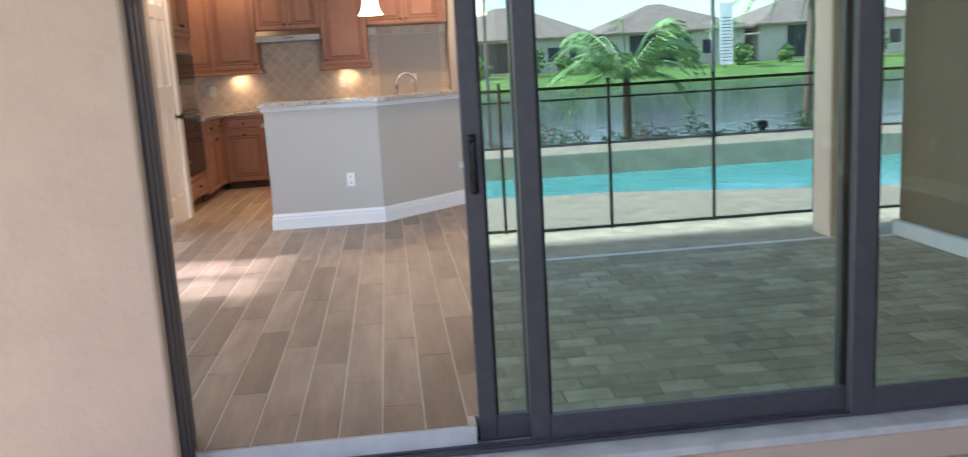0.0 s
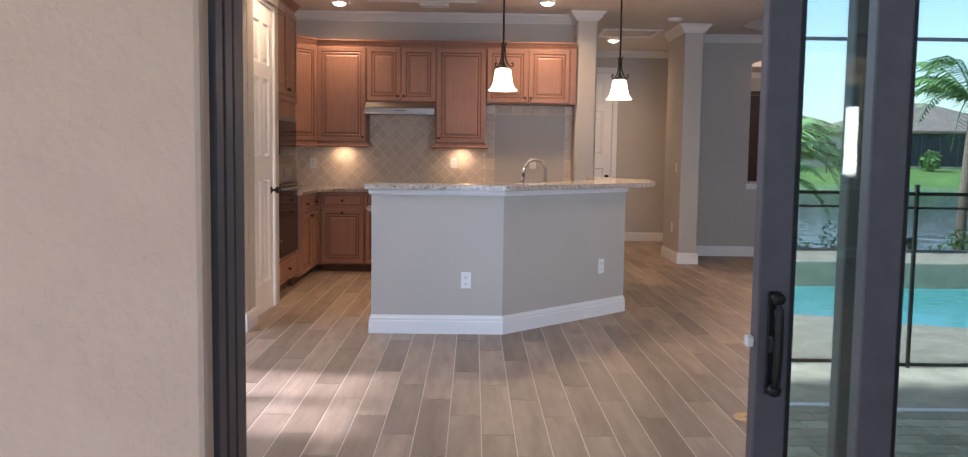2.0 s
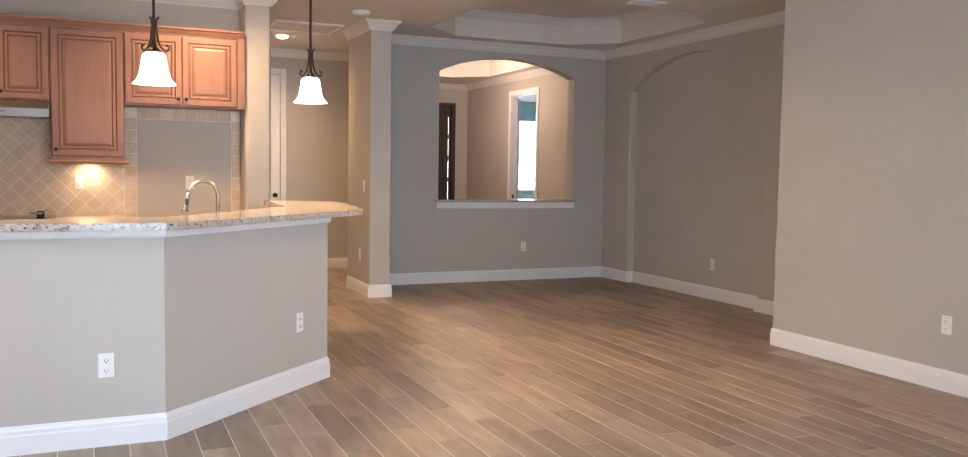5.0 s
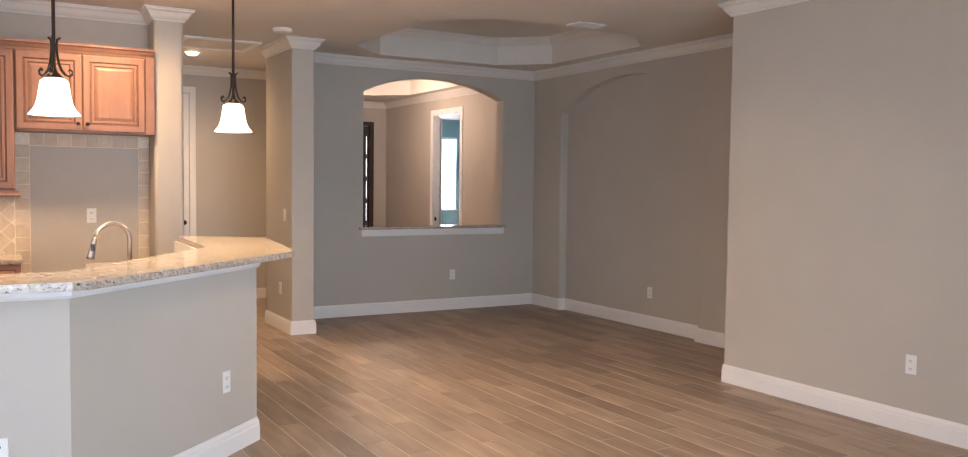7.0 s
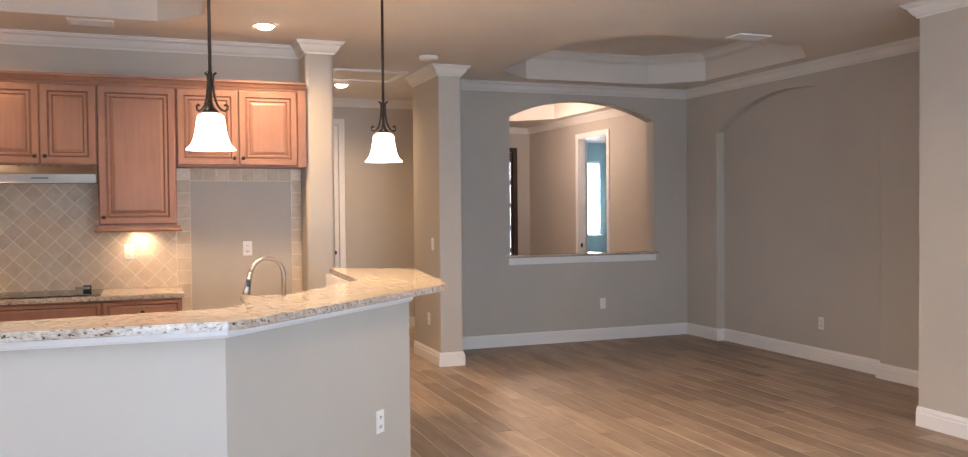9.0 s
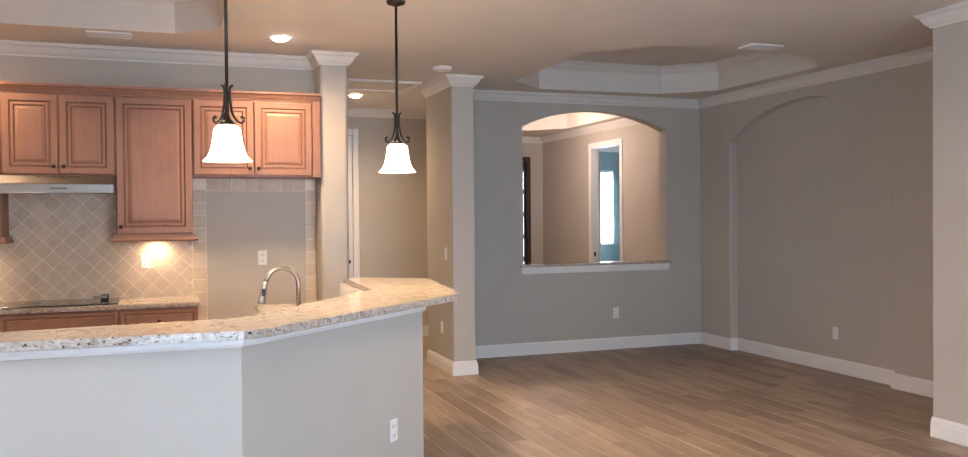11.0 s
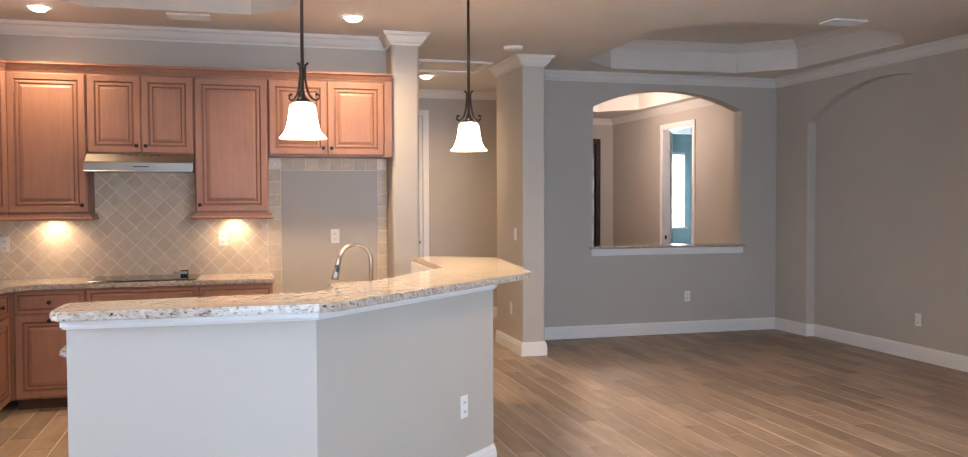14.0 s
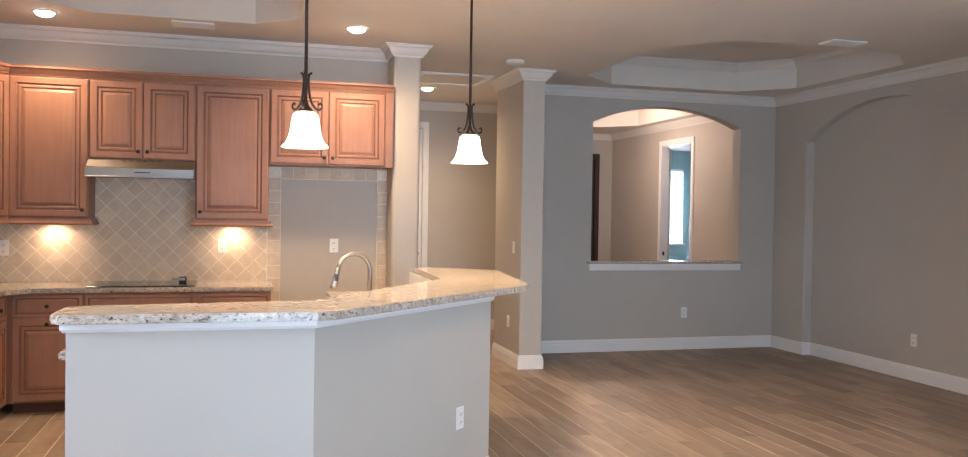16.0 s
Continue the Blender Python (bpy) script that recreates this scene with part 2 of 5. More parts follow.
# ---- mesh helpers ----
def finish(name, bm, mat, smooth=False):
    me = bpy.data.meshes.new(name)
    bmesh.ops.recalc_face_normals(bm, faces=bm.faces)
    bm.to_mesh(me)
    bm.free()
    for m in (mat if isinstance(mat, (list, tuple)) else [mat]):
        me.materials.append(m)
    if smooth:
        for f in me.polygons:
            f.use_smooth = True
    return me


def part(name, bm, mat, parent=None, label="", kind="", smooth=False):
    """One mesh object, in world coordinates, under a thing or under a part."""
    ob = new(name, finish(name, bm, mat, smooth))
    if parent:
        ob.parent = parent
        if parent.data is None:
            ob.matrix_parent_inverse = parent.matrix_basis.inverted()
    return tagged(ob, label, kind=kind)


def thing(name, at, label, category, group=""):
    ob = new(name)
    ob.empty_display_size = 0.1
    ob.matrix_basis = Matrix.Translation(at)
    return tagged(ob, label, category, group)


def structure(name, bm, mat, label, category, smooth=False):
    return tagged(part(name, bm, mat, None, smooth=smooth), label, category, kind="structure")


def box(bm, x0, x1, y0, y1, z0, z1, bev=0.0, seg=1):
    vs = [bm.verts.new((x, y, z)) for x in (x0, x1) for y in (y0, y1) for z in (z0, z1)]
    fs = [bm.faces.new([vs[i] for i in q]) for q in ((0, 1, 3, 2), (4, 6, 7, 5), (0, 4, 5, 1), (2, 3, 7, 6), (0, 2, 6, 4), (1, 5, 7, 3))]
    if bev:
        es = list({e for f in fs for e in f.edges})
        bmesh.ops.bevel(bm, geom=es, offset=bev, segments=seg, affect='EDGES', profile=0.5)
    return bm


def boxes(*args, bev=0.0, seg=1):
    bm = bmesh.new()
    for a in args:
        box(bm, *a, bev=bev, seg=seg)
    return bm


def prism(bm, pts, lo, hi, axis="z", bev=0.0):
    """A polygon pushed along an axis. pts are (x, y), (x, z) for axis y, or (y, z) for axis x."""
    def at(p, h):
        return {"z": (p[0], p[1], h), "y": (p[0], h, p[1]), "x": (h, p[0], p[1])}[axis]
    a = [bm.verts.new(at(p, lo)) for p in pts]
    b = [bm.verts.new(at(p, hi)) for p in pts]
    n = len(pts)
    fs = [bm.faces.new(a), bm.faces.new(b)]
    for i in range(n):
        fs.append(bm.faces.new((a[i], a[(i + 1) % n], b[(i + 1) % n], b[i])))
    if bev:
        bmesh.ops.bevel(bm, geom=list(fs[0].edges) + list(fs[1].edges), offset=bev, segments=2, affect='EDGES')
    return bm


def sweep(bm, path, profile, closed=False):
    """A moulding: profile points (out, z) swept along a plan polyline, mitred; out is to the path's right."""
    P = [Vector((x, y)) for x, y in path]
    n = len(P)
    rows = []
    for i in range(n):
        a = P[i - 1] if i or closed else None
        b = P[(i + 1) % n] if i < n - 1 or closed else None
        d0 = (P[i] - a).normalized() if a is not None else None
        d1 = (b - P[i]).normalized() if b is not None else None
        d0, d1 = d0 or d1, d1 or d0
        n0, n1 = Vector((d0.y, -d0.x)), Vector((d1.y, -d1.x))
        m = (n0 + n1)
        m = m / max(0.2, m.dot(n0))
        rows.append([bm.verts.new((P[i].x + m.x * o, P[i].y + m.y * o, z)) for o, z in profile])
    k = len(profile)
    for i in range(n if closed else n - 1):
        r, s = rows[i], rows[(i + 1) % n]
        for j in range(k):
            bm.faces.new((r[j], r[(j + 1) % k], s[(j + 1) % k], s[j]))
    if not closed:
        bm.faces.new(rows[0])
        bm.faces.new(rows[-1])
    return bm


def tube(bm, pts, r, n=10, caps=True):
    """A round bar along a polyline; r may be a number or one per point."""
    pts = [Vector(p) for p in pts]
    rs = r if isinstance(r, (list, tuple)) else [r] * len(pts)
    rings = []
    up = Vector((0.13, 0.31, 0.94)).normalized()
    for i, p in enumerate(pts):
        d = (pts[min(i + 1, len(pts) - 1)] - pts[max(i - 1, 0)]).normalized()
        u = d.cross(up)
        if u.length < 0.05:
            u = d.cross(Vector((1, 0, 0)))
        u.normalize()
        w = d.cross(u)
        rings.append([bm.verts.new(p + (u * math.cos(2 * math.pi * k / n) + w * math.sin(2 * math.pi * k / n)) * rs[i]) for k in range(n)])
    for a, b in zip(rings, rings[1:]):
        for k in range(n):
            bm.faces.new((a[k], a[(k + 1) % n], b[(k + 1) % n], b[k]))
    if caps:
        bm.faces.new(rings[0])
        bm.faces.new(rings[-1])
    return bm


def lathe(bm, at, profile, n=32, closed=False):
    """Profile points (radius, height) turned about the upright through at."""
    rings = []
    for r, h in profile:
        rings.append([bm.verts.new((at[0] + r * math.cos(2 * math.pi * k / n), at[1] + r * math.sin(2 * math.pi * k / n), at[2] + h)) for k in range(n)])
    pairs = list(zip(rings, rings[1:]))
    if closed:
        pairs.append((rings[-1], rings[0]))
    for a, b in pairs:
        for k in range(n):
            bm.faces.new((a[k], a[(k + 1) % n], b[(k + 1) % n], b[k]))
    if not closed:
        bm.faces.new(rings[0])
        bm.faces.new(rings[-1])
    return bm


def rings_panel(bm, m, w, h, rings, glaze=()):
    """Nested rectangles (inset, depth), joined: a raised or sunk panel w x h, in m's x and z, facing m's -y. glaze: ring steps of the second material."""
    rows = []
    for ins, dep in rings:
        rows.append([bm.verts.new(m @ Vector(p)) for p in ((ins, -dep, ins), (w - ins, -dep, ins), (w - ins, -dep, h - ins), (ins, -dep, h - ins))])
    for i, (a, b) in enumerate(zip(rows, rows[1:])):
        for k in range(4):
            f = bm.faces.new((a[k], a[(k + 1) % 4], b[(k + 1) % 4], b[k]))
            f.material_index = 1 if i in glaze else 0
    bm.faces.new(rows[-1])
    bm.faces.new(rows[0])
    return bm


# ---- the large structure ----
OX0, OX1 = -0.667, 2.95   # sliding-door opening
FAR = 12.86          # wall with the arched pass-through
DOORY = 3.17         # middle track of the sliding doors
KW = 11.48           # kitchen back wall
LEFTW = -2.53        # kitchen left wall
COLX0, COLX1 = 2.265, 2.49
bm = boxes((-3.6, 10.2, 3.27, 22.0, -0.30, -0.002), (OX0 - 0.03, 0.322, 3.19, 3.27, -0.13, -0.002))
floor = structure("floor", bm, M_GROUT, "wood-look porcelain plank tile floor with pale grout", "floor")


def octagon(cx, cy, hx, hy, c):
    return [(cx - hx, cy - hy + c), (cx - hx + c, cy - hy), (cx + hx - c, cy - hy), (cx + hx, cy - hy + c),
            (cx + hx, cy + hy - c), (cx + hx - c, cy + hy), (cx - hx + c, cy + hy), (cx - hx, cy + hy - c)]


TRAYS = [octagon(4.145, 11.31, 1.185, 1.225, 0.45), octagon(-0.78, 9.55, 0.86, 1.22, 0.30), octagon(4.4, 15.3, 1.1, 1.4, 0.45)]


def ceiling_with_trays(x0, x1, y0, y1, trays, rise):
    bm = bmesh.new()
    outer = [bm.verts.new((x, y, CEIL)) for x, y in ((x0, y0), (x1, y0), (x1, y1), (x0, y1))]
    rects = [(min(p[0] for p in tr), max(p[0] for p in tr), min(p[1] for p in tr), max(p[1] for p in tr)) for tr in trays]
    gx = sorted({x0, x1, *[r[0] for r in rects], *[r[1] for r in rects]})
    gy = sorted({y0, y1, *[r[2] for r in rects], *[r[3] for r in rects]})
    for xa, xb in zip(gx, gx[1:]):
        for ya, yb in zip(gy, gy[1:]):
            mx, my = (xa + xb) / 2, (ya + yb) / 2
            if not any(r[0] < mx < r[1] and r[2] < my < r[3] for r in rects):
                bm.faces.new([bm.verts.new((x, y, CEIL)) for x, y in ((xa, ya), (xb, ya), (xb, yb), (xa, yb))])
    for tr, r in zip(trays, rects):
        for corner, i in (((r[0], r[2]), 0), ((r[1], r[2]), 2), ((r[1], r[3]), 4), ((r[0], r[3]), 6)):
            bm.faces.new([bm.verts.new((x, y, CEIL)) for x, y in (corner, tr[i], tr[i + 1])])
        low = [bm.verts.new((x, y, CEIL)) for x, y in tr]
        high = [bm.verts.new((x, y, CEIL + rise)) for x, y in tr]
        for i in range(8):
            bm.faces.new((low[i], low[(i + 1) % 8], high[(i + 1) % 8], high[i]))
        bm.faces.new(high)
    top = [bm.verts.new((x, y, CEIL + rise + 0.1)) for x, y in ((x0, y0), (x1, y0), (x1, y1), (x0, y1))]
    bm.faces.new(top)
    for i in range(4):
        bm.faces.new((outer[i], outer[(i + 1) % 4], top[(i + 1) % 4], top[i]))
    return bm


ceiling = structure("ceiling", ceiling_with_trays(-3.6, 10.2, 3.0, 22.0, TRAYS, 0.30), M_CEIL, "painted ceiling with octagonal tray recesses", "ceiling")

# outside wall with the sliding-door opening
bm = boxes((-3.6, OX0 - 0.012, 3.0, 3.055, -0.30, 2.98), (-3.6, OX0 - 0.035, 3.055, 3.30, -0.30, 2.98), (OX1, 5.0, 3.0, 3.30, -0.30, 2.98), bev=0.012, seg=2)
box(bm, OX0 - 0.075, OX1, 3.0, 3.30, 2.50, 2.98)
structure("wall_south", bm, M_STUCCO, "sand-coloured stucco outside wall round the sliding doors", "wall")
bm = boxes((OX0, OX1, 3.0, 3.27, -0.26, -0.084), (OX0, 0.322, 3.172, 3.187, -0.084, -0.003), bev=0.004)
structure("door_sill", bm, M_MARBLE, "white marble sill under the sliding doors", "sill")
bm = boxes((OX0, OX1, 2.985, 3.0, -0.30, -0.11))
structure("door_curb", bm, M_STUCCO, "stucco curb under the sliding-door sill", "curb")
# inside lining of that wall
bm = boxes((-3.5, OX0 - 0.04, 3.30, 3.32, 0, CEIL), (OX1, 4.59, 3.30, 3.32, 0, CEIL), (OX0, OX1, 3.30, 3.32, 2.50, CEIL))
structure("wall_south_inside", bm, M_WALL, "greige painted wall above the sliding doors", "wall")

# left side: nook wall; its unseen window is placed to cast the floor's sun patch
NY0, NY1, NZ0, NZ1 = 5.72, 6.92, 1.55, 2.58
bm = boxes((-3.6, -3.4, 3.3, NY0, 0, CEIL), (-3.6, -3.4, NY1, 7.7, 0, CEIL), (-3.6, -3.4, NY0, NY1, 0, NZ0), (-3.6, -3.4, NY0, NY1, NZ1, CEIL))
structure("wall_west", bm, M_WALL, "greige painted breakfast-nook wall with a window opening", "wall")
# pantry block: a face towards the nook, a side with the door
PX, PY = -1.85, 7.72
bm = boxes((-3.6, PX, PY, PY + 0.12, 0, CEIL), bev=0.018, seg=3)
structure("wall_pantry_front", bm, M_WALL, "greige painted pantry wall with rounded corner", "wall")
bm = boxes((PX - 0.12, PX, PY + 0.12, 8.012, 0, CEIL), (PX - 0.12, PX, 8.012, 8.812, 2.475, CEIL), (PX - 0.12, PX - 0.04, 8.812, 9.0, 0, CEIL))
structure("wall_pantry_side", bm, M_WALL, "greige painted pantry wall round its door", "wall")
bm = boxes((LEFTW - 0.12, LEFTW, 8.9, KW + 0.1, 0, CEIL))
structure("wall_kitchen_west", bm, M_WALL, "greige painted kitchen side wall", "wall")
bm = boxes((LEFTW - 0.12, 0.89, KW, KW + 0.12, 0, CEIL))
wall_kitchen = structure("wall_kitchen_north", bm, M_WALL, "greige painted kitchen wall behind the cabinets", "wall")
bm = boxes((0.89, 1.118, 11.19, 14.75, 0, CEIL), bev=0.03, seg=4)
structure("wall_kitchen_end", bm, M_WALL, "greige painted wall end with bullnose corners beside the kitchen", "wall")
bm = boxes((0.9, 3.5, 14.75, 14.87, 0, CEIL))
structure("wall_hall_north", bm, M_WALL, "greige painted hallway wall", "wall")
bm = boxes((COLX0, COLX1, 11.985, FAR + 0.005, 0, CEIL), bev=0.012, seg=3)
structure("column_wall", bm, M_WALL, "greige painted square wall end column between hall and living room", "column")


def arch(a0, a1, spring, apex, n=20):
    """Points of a flat arch from a1 to a0: a circle's segment."""
    w, r = (a1 - a0) / 2, apex - spring
    R = (w * w + r * r) / (2 * r)
    c = (a0 + a1) / 2
    th = math.asin(w / R)
    return [(c + R * math.sin(th - 2 * th * i / n), apex - R + R * math.cos(th - 2 * th * i / n)) for i in range(n + 1)]


A0, A1, SILL, SPR, APX = 3.35, 5.158, 0.96, 2.495, 2.695
bm = boxes((COLX1 - 0.06, A0, FAR + 0.006, FAR + 0.16, 0, CEIL), (COLX1, A0, FAR, FAR + 0.006, 0, CEIL), (A1, 5.80, FAR, FAR + 0.16, 0, CEIL), (A0, A1, FAR, FAR + 0.16, 0, SILL))
prism(bm, [(A0, CEIL), (A1, CEIL)] + arch(A0, A1, SPR, APX), FAR, FAR + 0.16, "y")
structure("wall_north", bm, M_WALL, "greige painted wall with an arched pass-through", "wall")
t_sill = thing("pass_through_sill", ((A0 + A1) / 2, FAR, SILL), "speckled granite sill with white apron in the pass-through", "sill")
part("slab", boxes((A0 - 0.045, A1 + 0.045, FAR - 0.035, FAR + 0.19, SILL + 0.0, SILL + 0.028), bev=0.006, seg=2), M_GRANITE, t_sill)
part("apron", boxes((A0 - 0.02, A1 + 0.02, FAR - 0.018, FAR - 0.001, SILL - 0.075, SILL), bev=0.004), M_TRIM, t_sill, "white painted apron")

# east side of the living room: wall with an arched niche
EX, NB, N0, N1 = 5.61, 5.705, 9.955, 12.275
def rounded(pts, r, n=4):
    """A plan polygon with the corners that carry a True flag rounded off."""
    out = []
    for i, (x, y, soft) in enumerate(pts):
        if not soft:
            out.append((x, y))
            continue
        p = Vector((x, y))
        a = (Vector(pts[i - 1][:2]) - p).normalized() * r
        b = (Vector(pts[(i + 1) % len(pts)][:2]) - p).normalized() * r
        for k in range(n + 1):
            u = k / n
            q = p + a * (1 - u) ** 2 + b * u ** 2
            out.append((q.x, q.y))
    return out


bm = prism(bmesh.new(), rounded([(EX, N1, True), (EX, FAR, False), (EX + 0.3, FAR, False), (EX + 0.3, N1, False)], 0.028), 0, 2.325)
prism(bm, rounded([(EX, 8.6, False), (EX, N0, True), (EX + 0.3, N0, False), (EX + 0.3, 8.6, False)], 0.028), 0, 2.325)
box(bm, EX, EX + 0.3, N1, FAR, 2.325, CEIL)
box(bm, EX, EX + 0.3, 8.6, N0, 2.325, CEIL)
box(bm, NB, EX + 0.3, N0, N1, 0, CEIL)
prism(bm, [(N0, CEIL), (N1, CEIL)] + arch(N0, N1, 2.325, 2.665, 32), EX, NB, "x")
structure("wall_east", bm, M_WALL, "greige painted wall with a shallow arched niche", "wall")
bm = boxes((4.59, 5.9, 3.30, 8.60, 0, CEIL), bev=0.014, seg=3)
structure("wall_living_east", bm, M_WALL, "greige painted projecting living-room wall", "wall")

# foyer and study beyond the pass-through
FX = 5.76
bm = boxes((FX, FX + 0.12, FAR + 0.16, 15.05, 0, CEIL), (FX, FX + 0.12, 15.96, 17.79, 0, CEIL), (FX, FX + 0.12, 15.05, 15.96, 2.535, CEIL))
structure("wall_foyer_east", bm, M_WALL, "greige painted foyer wall with a doorway", "wall")
bm = boxes((3.2, FX + 0.12, 17.79, 17.94, 0, CEIL))
structure("wall_foyer_north", bm, M_WALL, "greige painted foyer wall beside the front door", "wall")
bm = boxes((3.1, 3.2, 14.87, 17.94, 0, CEIL))
structure("wall_foyer_west", bm, M_WALL, "greige painted foyer side wall", "wall")
SW0, SW1, SZ0, SZ1 = 7.76, 8.63, 0.92, 2.48
bm = boxes((FX + 0.12, SW0, 20.6, 20.75, 0, CEIL), (SW1, 9.9, 20.6, 20.75, 0, CEIL), (SW0, SW1, 20.6, 20.75, 0, SZ0), (SW0, SW1, 20.6, 20.75, SZ1, CEIL),
           (9.8, 9.9, 13.0, 20.6, 0, CEIL), (FX + 0.12, FX + 0.14, 13.0, 14.95, 0, CEIL), (FX + 0.12, FX + 0.14, 16.06, 20.6, 0, CEIL), (FX + 0.12, 9.9, 12.9, 13.0, 0, CEIL))
structure("wall_study", bm, M_BLUE, "muted blue painted study walls", "wall")

# ---- baseboards and crown ----
BASE = [(0.0, 0.0), (0.017, 0.0), (0.017, 0.088), (0.013, 0.096), (0.013, 0.112), (0.007, 0.122), (0.004, 0.134), (0.0, 0.134)]


def baseboard(path, closed=False):
    return structure("baseboard", sweep(bmesh.new(), path, BASE, closed), M_TRIM, "white moulded baseboard", "baseboard")


baseboard([(-3.4, PY), (PX, PY), (PX, 8.01)])
baseboard([(1.118, 14.75), (1.118, 11.19), (0.89, 11.19), (0.89, 11.48)][::-1])
baseboard([(COLX0, FAR), (COLX0, 11.985), (COLX1, 11.985), (COLX1, FAR), (EX, FAR), (EX, N1), (NB, N1), (NB, N0), (EX, N0), (EX, 8.6)])
baseboard([(4.59, 8.6), (4.59, 3.35)])
baseboard([(1.93, 14.75), (3.4, 14.75)])
CROWN = [(0.0, 0.0), (0.0, -0.13), (0.012, -0.13), (0.016, -0.112), (0.030, -0.105), (0.045, -0.085), (0.070, -0.040), (0.092, -0.028), (0.096, -0.012), (0.108, -0.008), (0.108, 0.0)]


def crown(path, z=CEIL, closed=False, s=0.76, mat=M_CROWN):
    return structure("crown_moulding", sweep(bmesh.new(), path, [(o * s, z + h * s) for o, h in CROWN], closed), mat, "white crown moulding along the ceiling", "crown moulding")


crown([(-3.4, PY), (PX, PY), (PX, 8.98), (LEFTW, 8.98), (LEFTW, KW), (0.89, KW), (0.89, 11.19), (1.118, 11.19), (1.118, 14.75), (3.5, 14.75)])
crown([(COLX0, FAR), (COLX0, 11.985), (COLX1, 11.985), (COLX1, FAR), (EX, FAR), (EX, 8.6), (4.59, 8.6), (4.59, 3.32)])
crown([(3.2, 17.79), (FX, 17.79), (FX, FAR + 0.16)])
for tr in TRAYS:
    crown(tr[::-1], CEIL + 0.30, True, 0.7, M_CEIL)

# ---- sliding glass doors ----
HEAD = 2.50
DB = -0.080
slider_frame = thing("sliding_door_frame", (OX0, DOORY, DB), "dark bronze aluminium frame of a three-panel sliding glass door", "door frame")
for i, (y0, y1, d) in enumerate(((3.056, 3.10, 0.030), (3.10, 3.118, 0.012), (3.118, 3.165, 0.029), (3.165, 3.183, 0.010), (3.183, 3.23, 0.027), (3.23, 3.335, 0.004))):
    part("jamb_rib", boxes((OX0 - 0.034, OX0 - 0.034 + d, y0, y1, DB, HEAD), bev=0.002), M_BRONZE, slider_frame)
part("jamb", boxes((OX1 - 0.04, OX1, 3.05, 3.275, DB, HEAD), bev=0.003), M_BRONZE, slider_frame)
part("head", boxes((OX0, OX1, 3.05, 3.275, HEAD - 0.045, HEAD), bev=0.003), M_BRONZE, slider_frame)
part("track", boxes((OX0 + 0.04, OX1 - 0.04, 3.112, 3.129, DB, DB + 0.012), (OX0 + 0.04, OX1 - 0.04, 3.160, 3.171, DB, DB + 0.012), (0.33, OX1 - 0.04, 3.215, 3.232, DB, DB + 0.012)), M_BRONZE, slider_frame)


def sliding_panel(x0, x1, y, st, handle):
    t = thing("sliding_glass_door", ((x0 + x1) / 2, y, DB + 0.012), "dark bronze framed sliding glass door panel" + (", slid open, with black pull handle" if handle else " with reflecting glass"), "glass door", "sliding door panels")
    z0, z1 = DB + 0.013, HEAD - 0.047
    hd = 0.020
    for name, a, b in (("stile", x0, x0 + st), ("stile", x1 - st, x1)):
        part(name, boxes((a, b, y - hd, y + hd, z0, z1), bev=0.003), M_BRONZE, t)
    part("bottom_rail", boxes((x0 + st, x1 - st, y - hd + 0.002, y + hd - 0.002, z0, z0 + 0.085), bev=0.003), M_BRONZE, t)
    part("top_rail", boxes((x0 + st, x1 - st, y - hd + 0.002, y + hd - 0.002, z1 - 0.07, z1), bev=0.003), M_BRONZE, t)
    part("bead", boxes((x0 + st, x0 + st + 0.010, y - 0.013, y + 0.013, z0 + 0.085, z1 - 0.07), (x1 - st - 0.010, x1 - st, y - 0.013, y + 0.013, z0 + 0.085, z1 - 0.07)), M_BLACK, t)
    p = part("pane", boxes((x0 + st + 0.010, x1 - st - 0.010, y - 0.003, y + 0.003, z0 + 0.085, z1 - 0.07)), M_GLASS, t, "reflecting clear glass pane")
    p.visible_shadow = False
    if handle:
        hx, hz = x0 + 0.032, 0.94
        h = part("handle", boxes((hx - 0.013, hx + 0.013, y - hd - 0.006, y - hd, hz - 0.102, hz + 0.102), bev=0.0028, seg=2), M_BLACK, t, "black pull handle")
        arc = [(hx, y - hd - 0.004, hz - 0.090)] + [(hx, y - hd - 0.026 - 0.010 * math.sin(math.pi * k / 10), hz - 0.088 + 0.176 * k / 10) for k in range(11)] + [(hx, y - hd - 0.004, hz + 0.090)]
        part("grip", tube(bmesh.new(), arc, 0.0085, 12), M_BLACK, h, smooth=True)
        for sg in (-1, 1):
            part("end_ball", lathe(bmesh.new(), (hx, y - hd - 0.022, hz + sg * 0.090), [(0.004, -0.013), (0.011, -0.009), (0.0145, 0.0), (0.011, 0.009), (0.004, 0.013)], 16), M_BLACK, h, smooth=True)
        part("thumb_latch", boxes((hx - 0.013, hx + 0.013, y - hd - 0.024, y - hd - 0.006, hz - 0.018, hz + 0.018), bev=0.006, seg=2), M_BLACK, h)
        part("latch_bolt", boxes((x0 - 0.016, x0, y - 0.010, y + 0.010, hz - 0.012, hz + 0.010), bev=0.003), M_WHITEPL, t, "white plastic latch piece")
    return t


sliding_panel(0.335, 1.62, 3.225, 0.064, True)
sliding_panel(0.519, 1.80, 3.176, 0.070, False)
sliding_panel(1.705, 2.93, 3.128, 0.086, False)


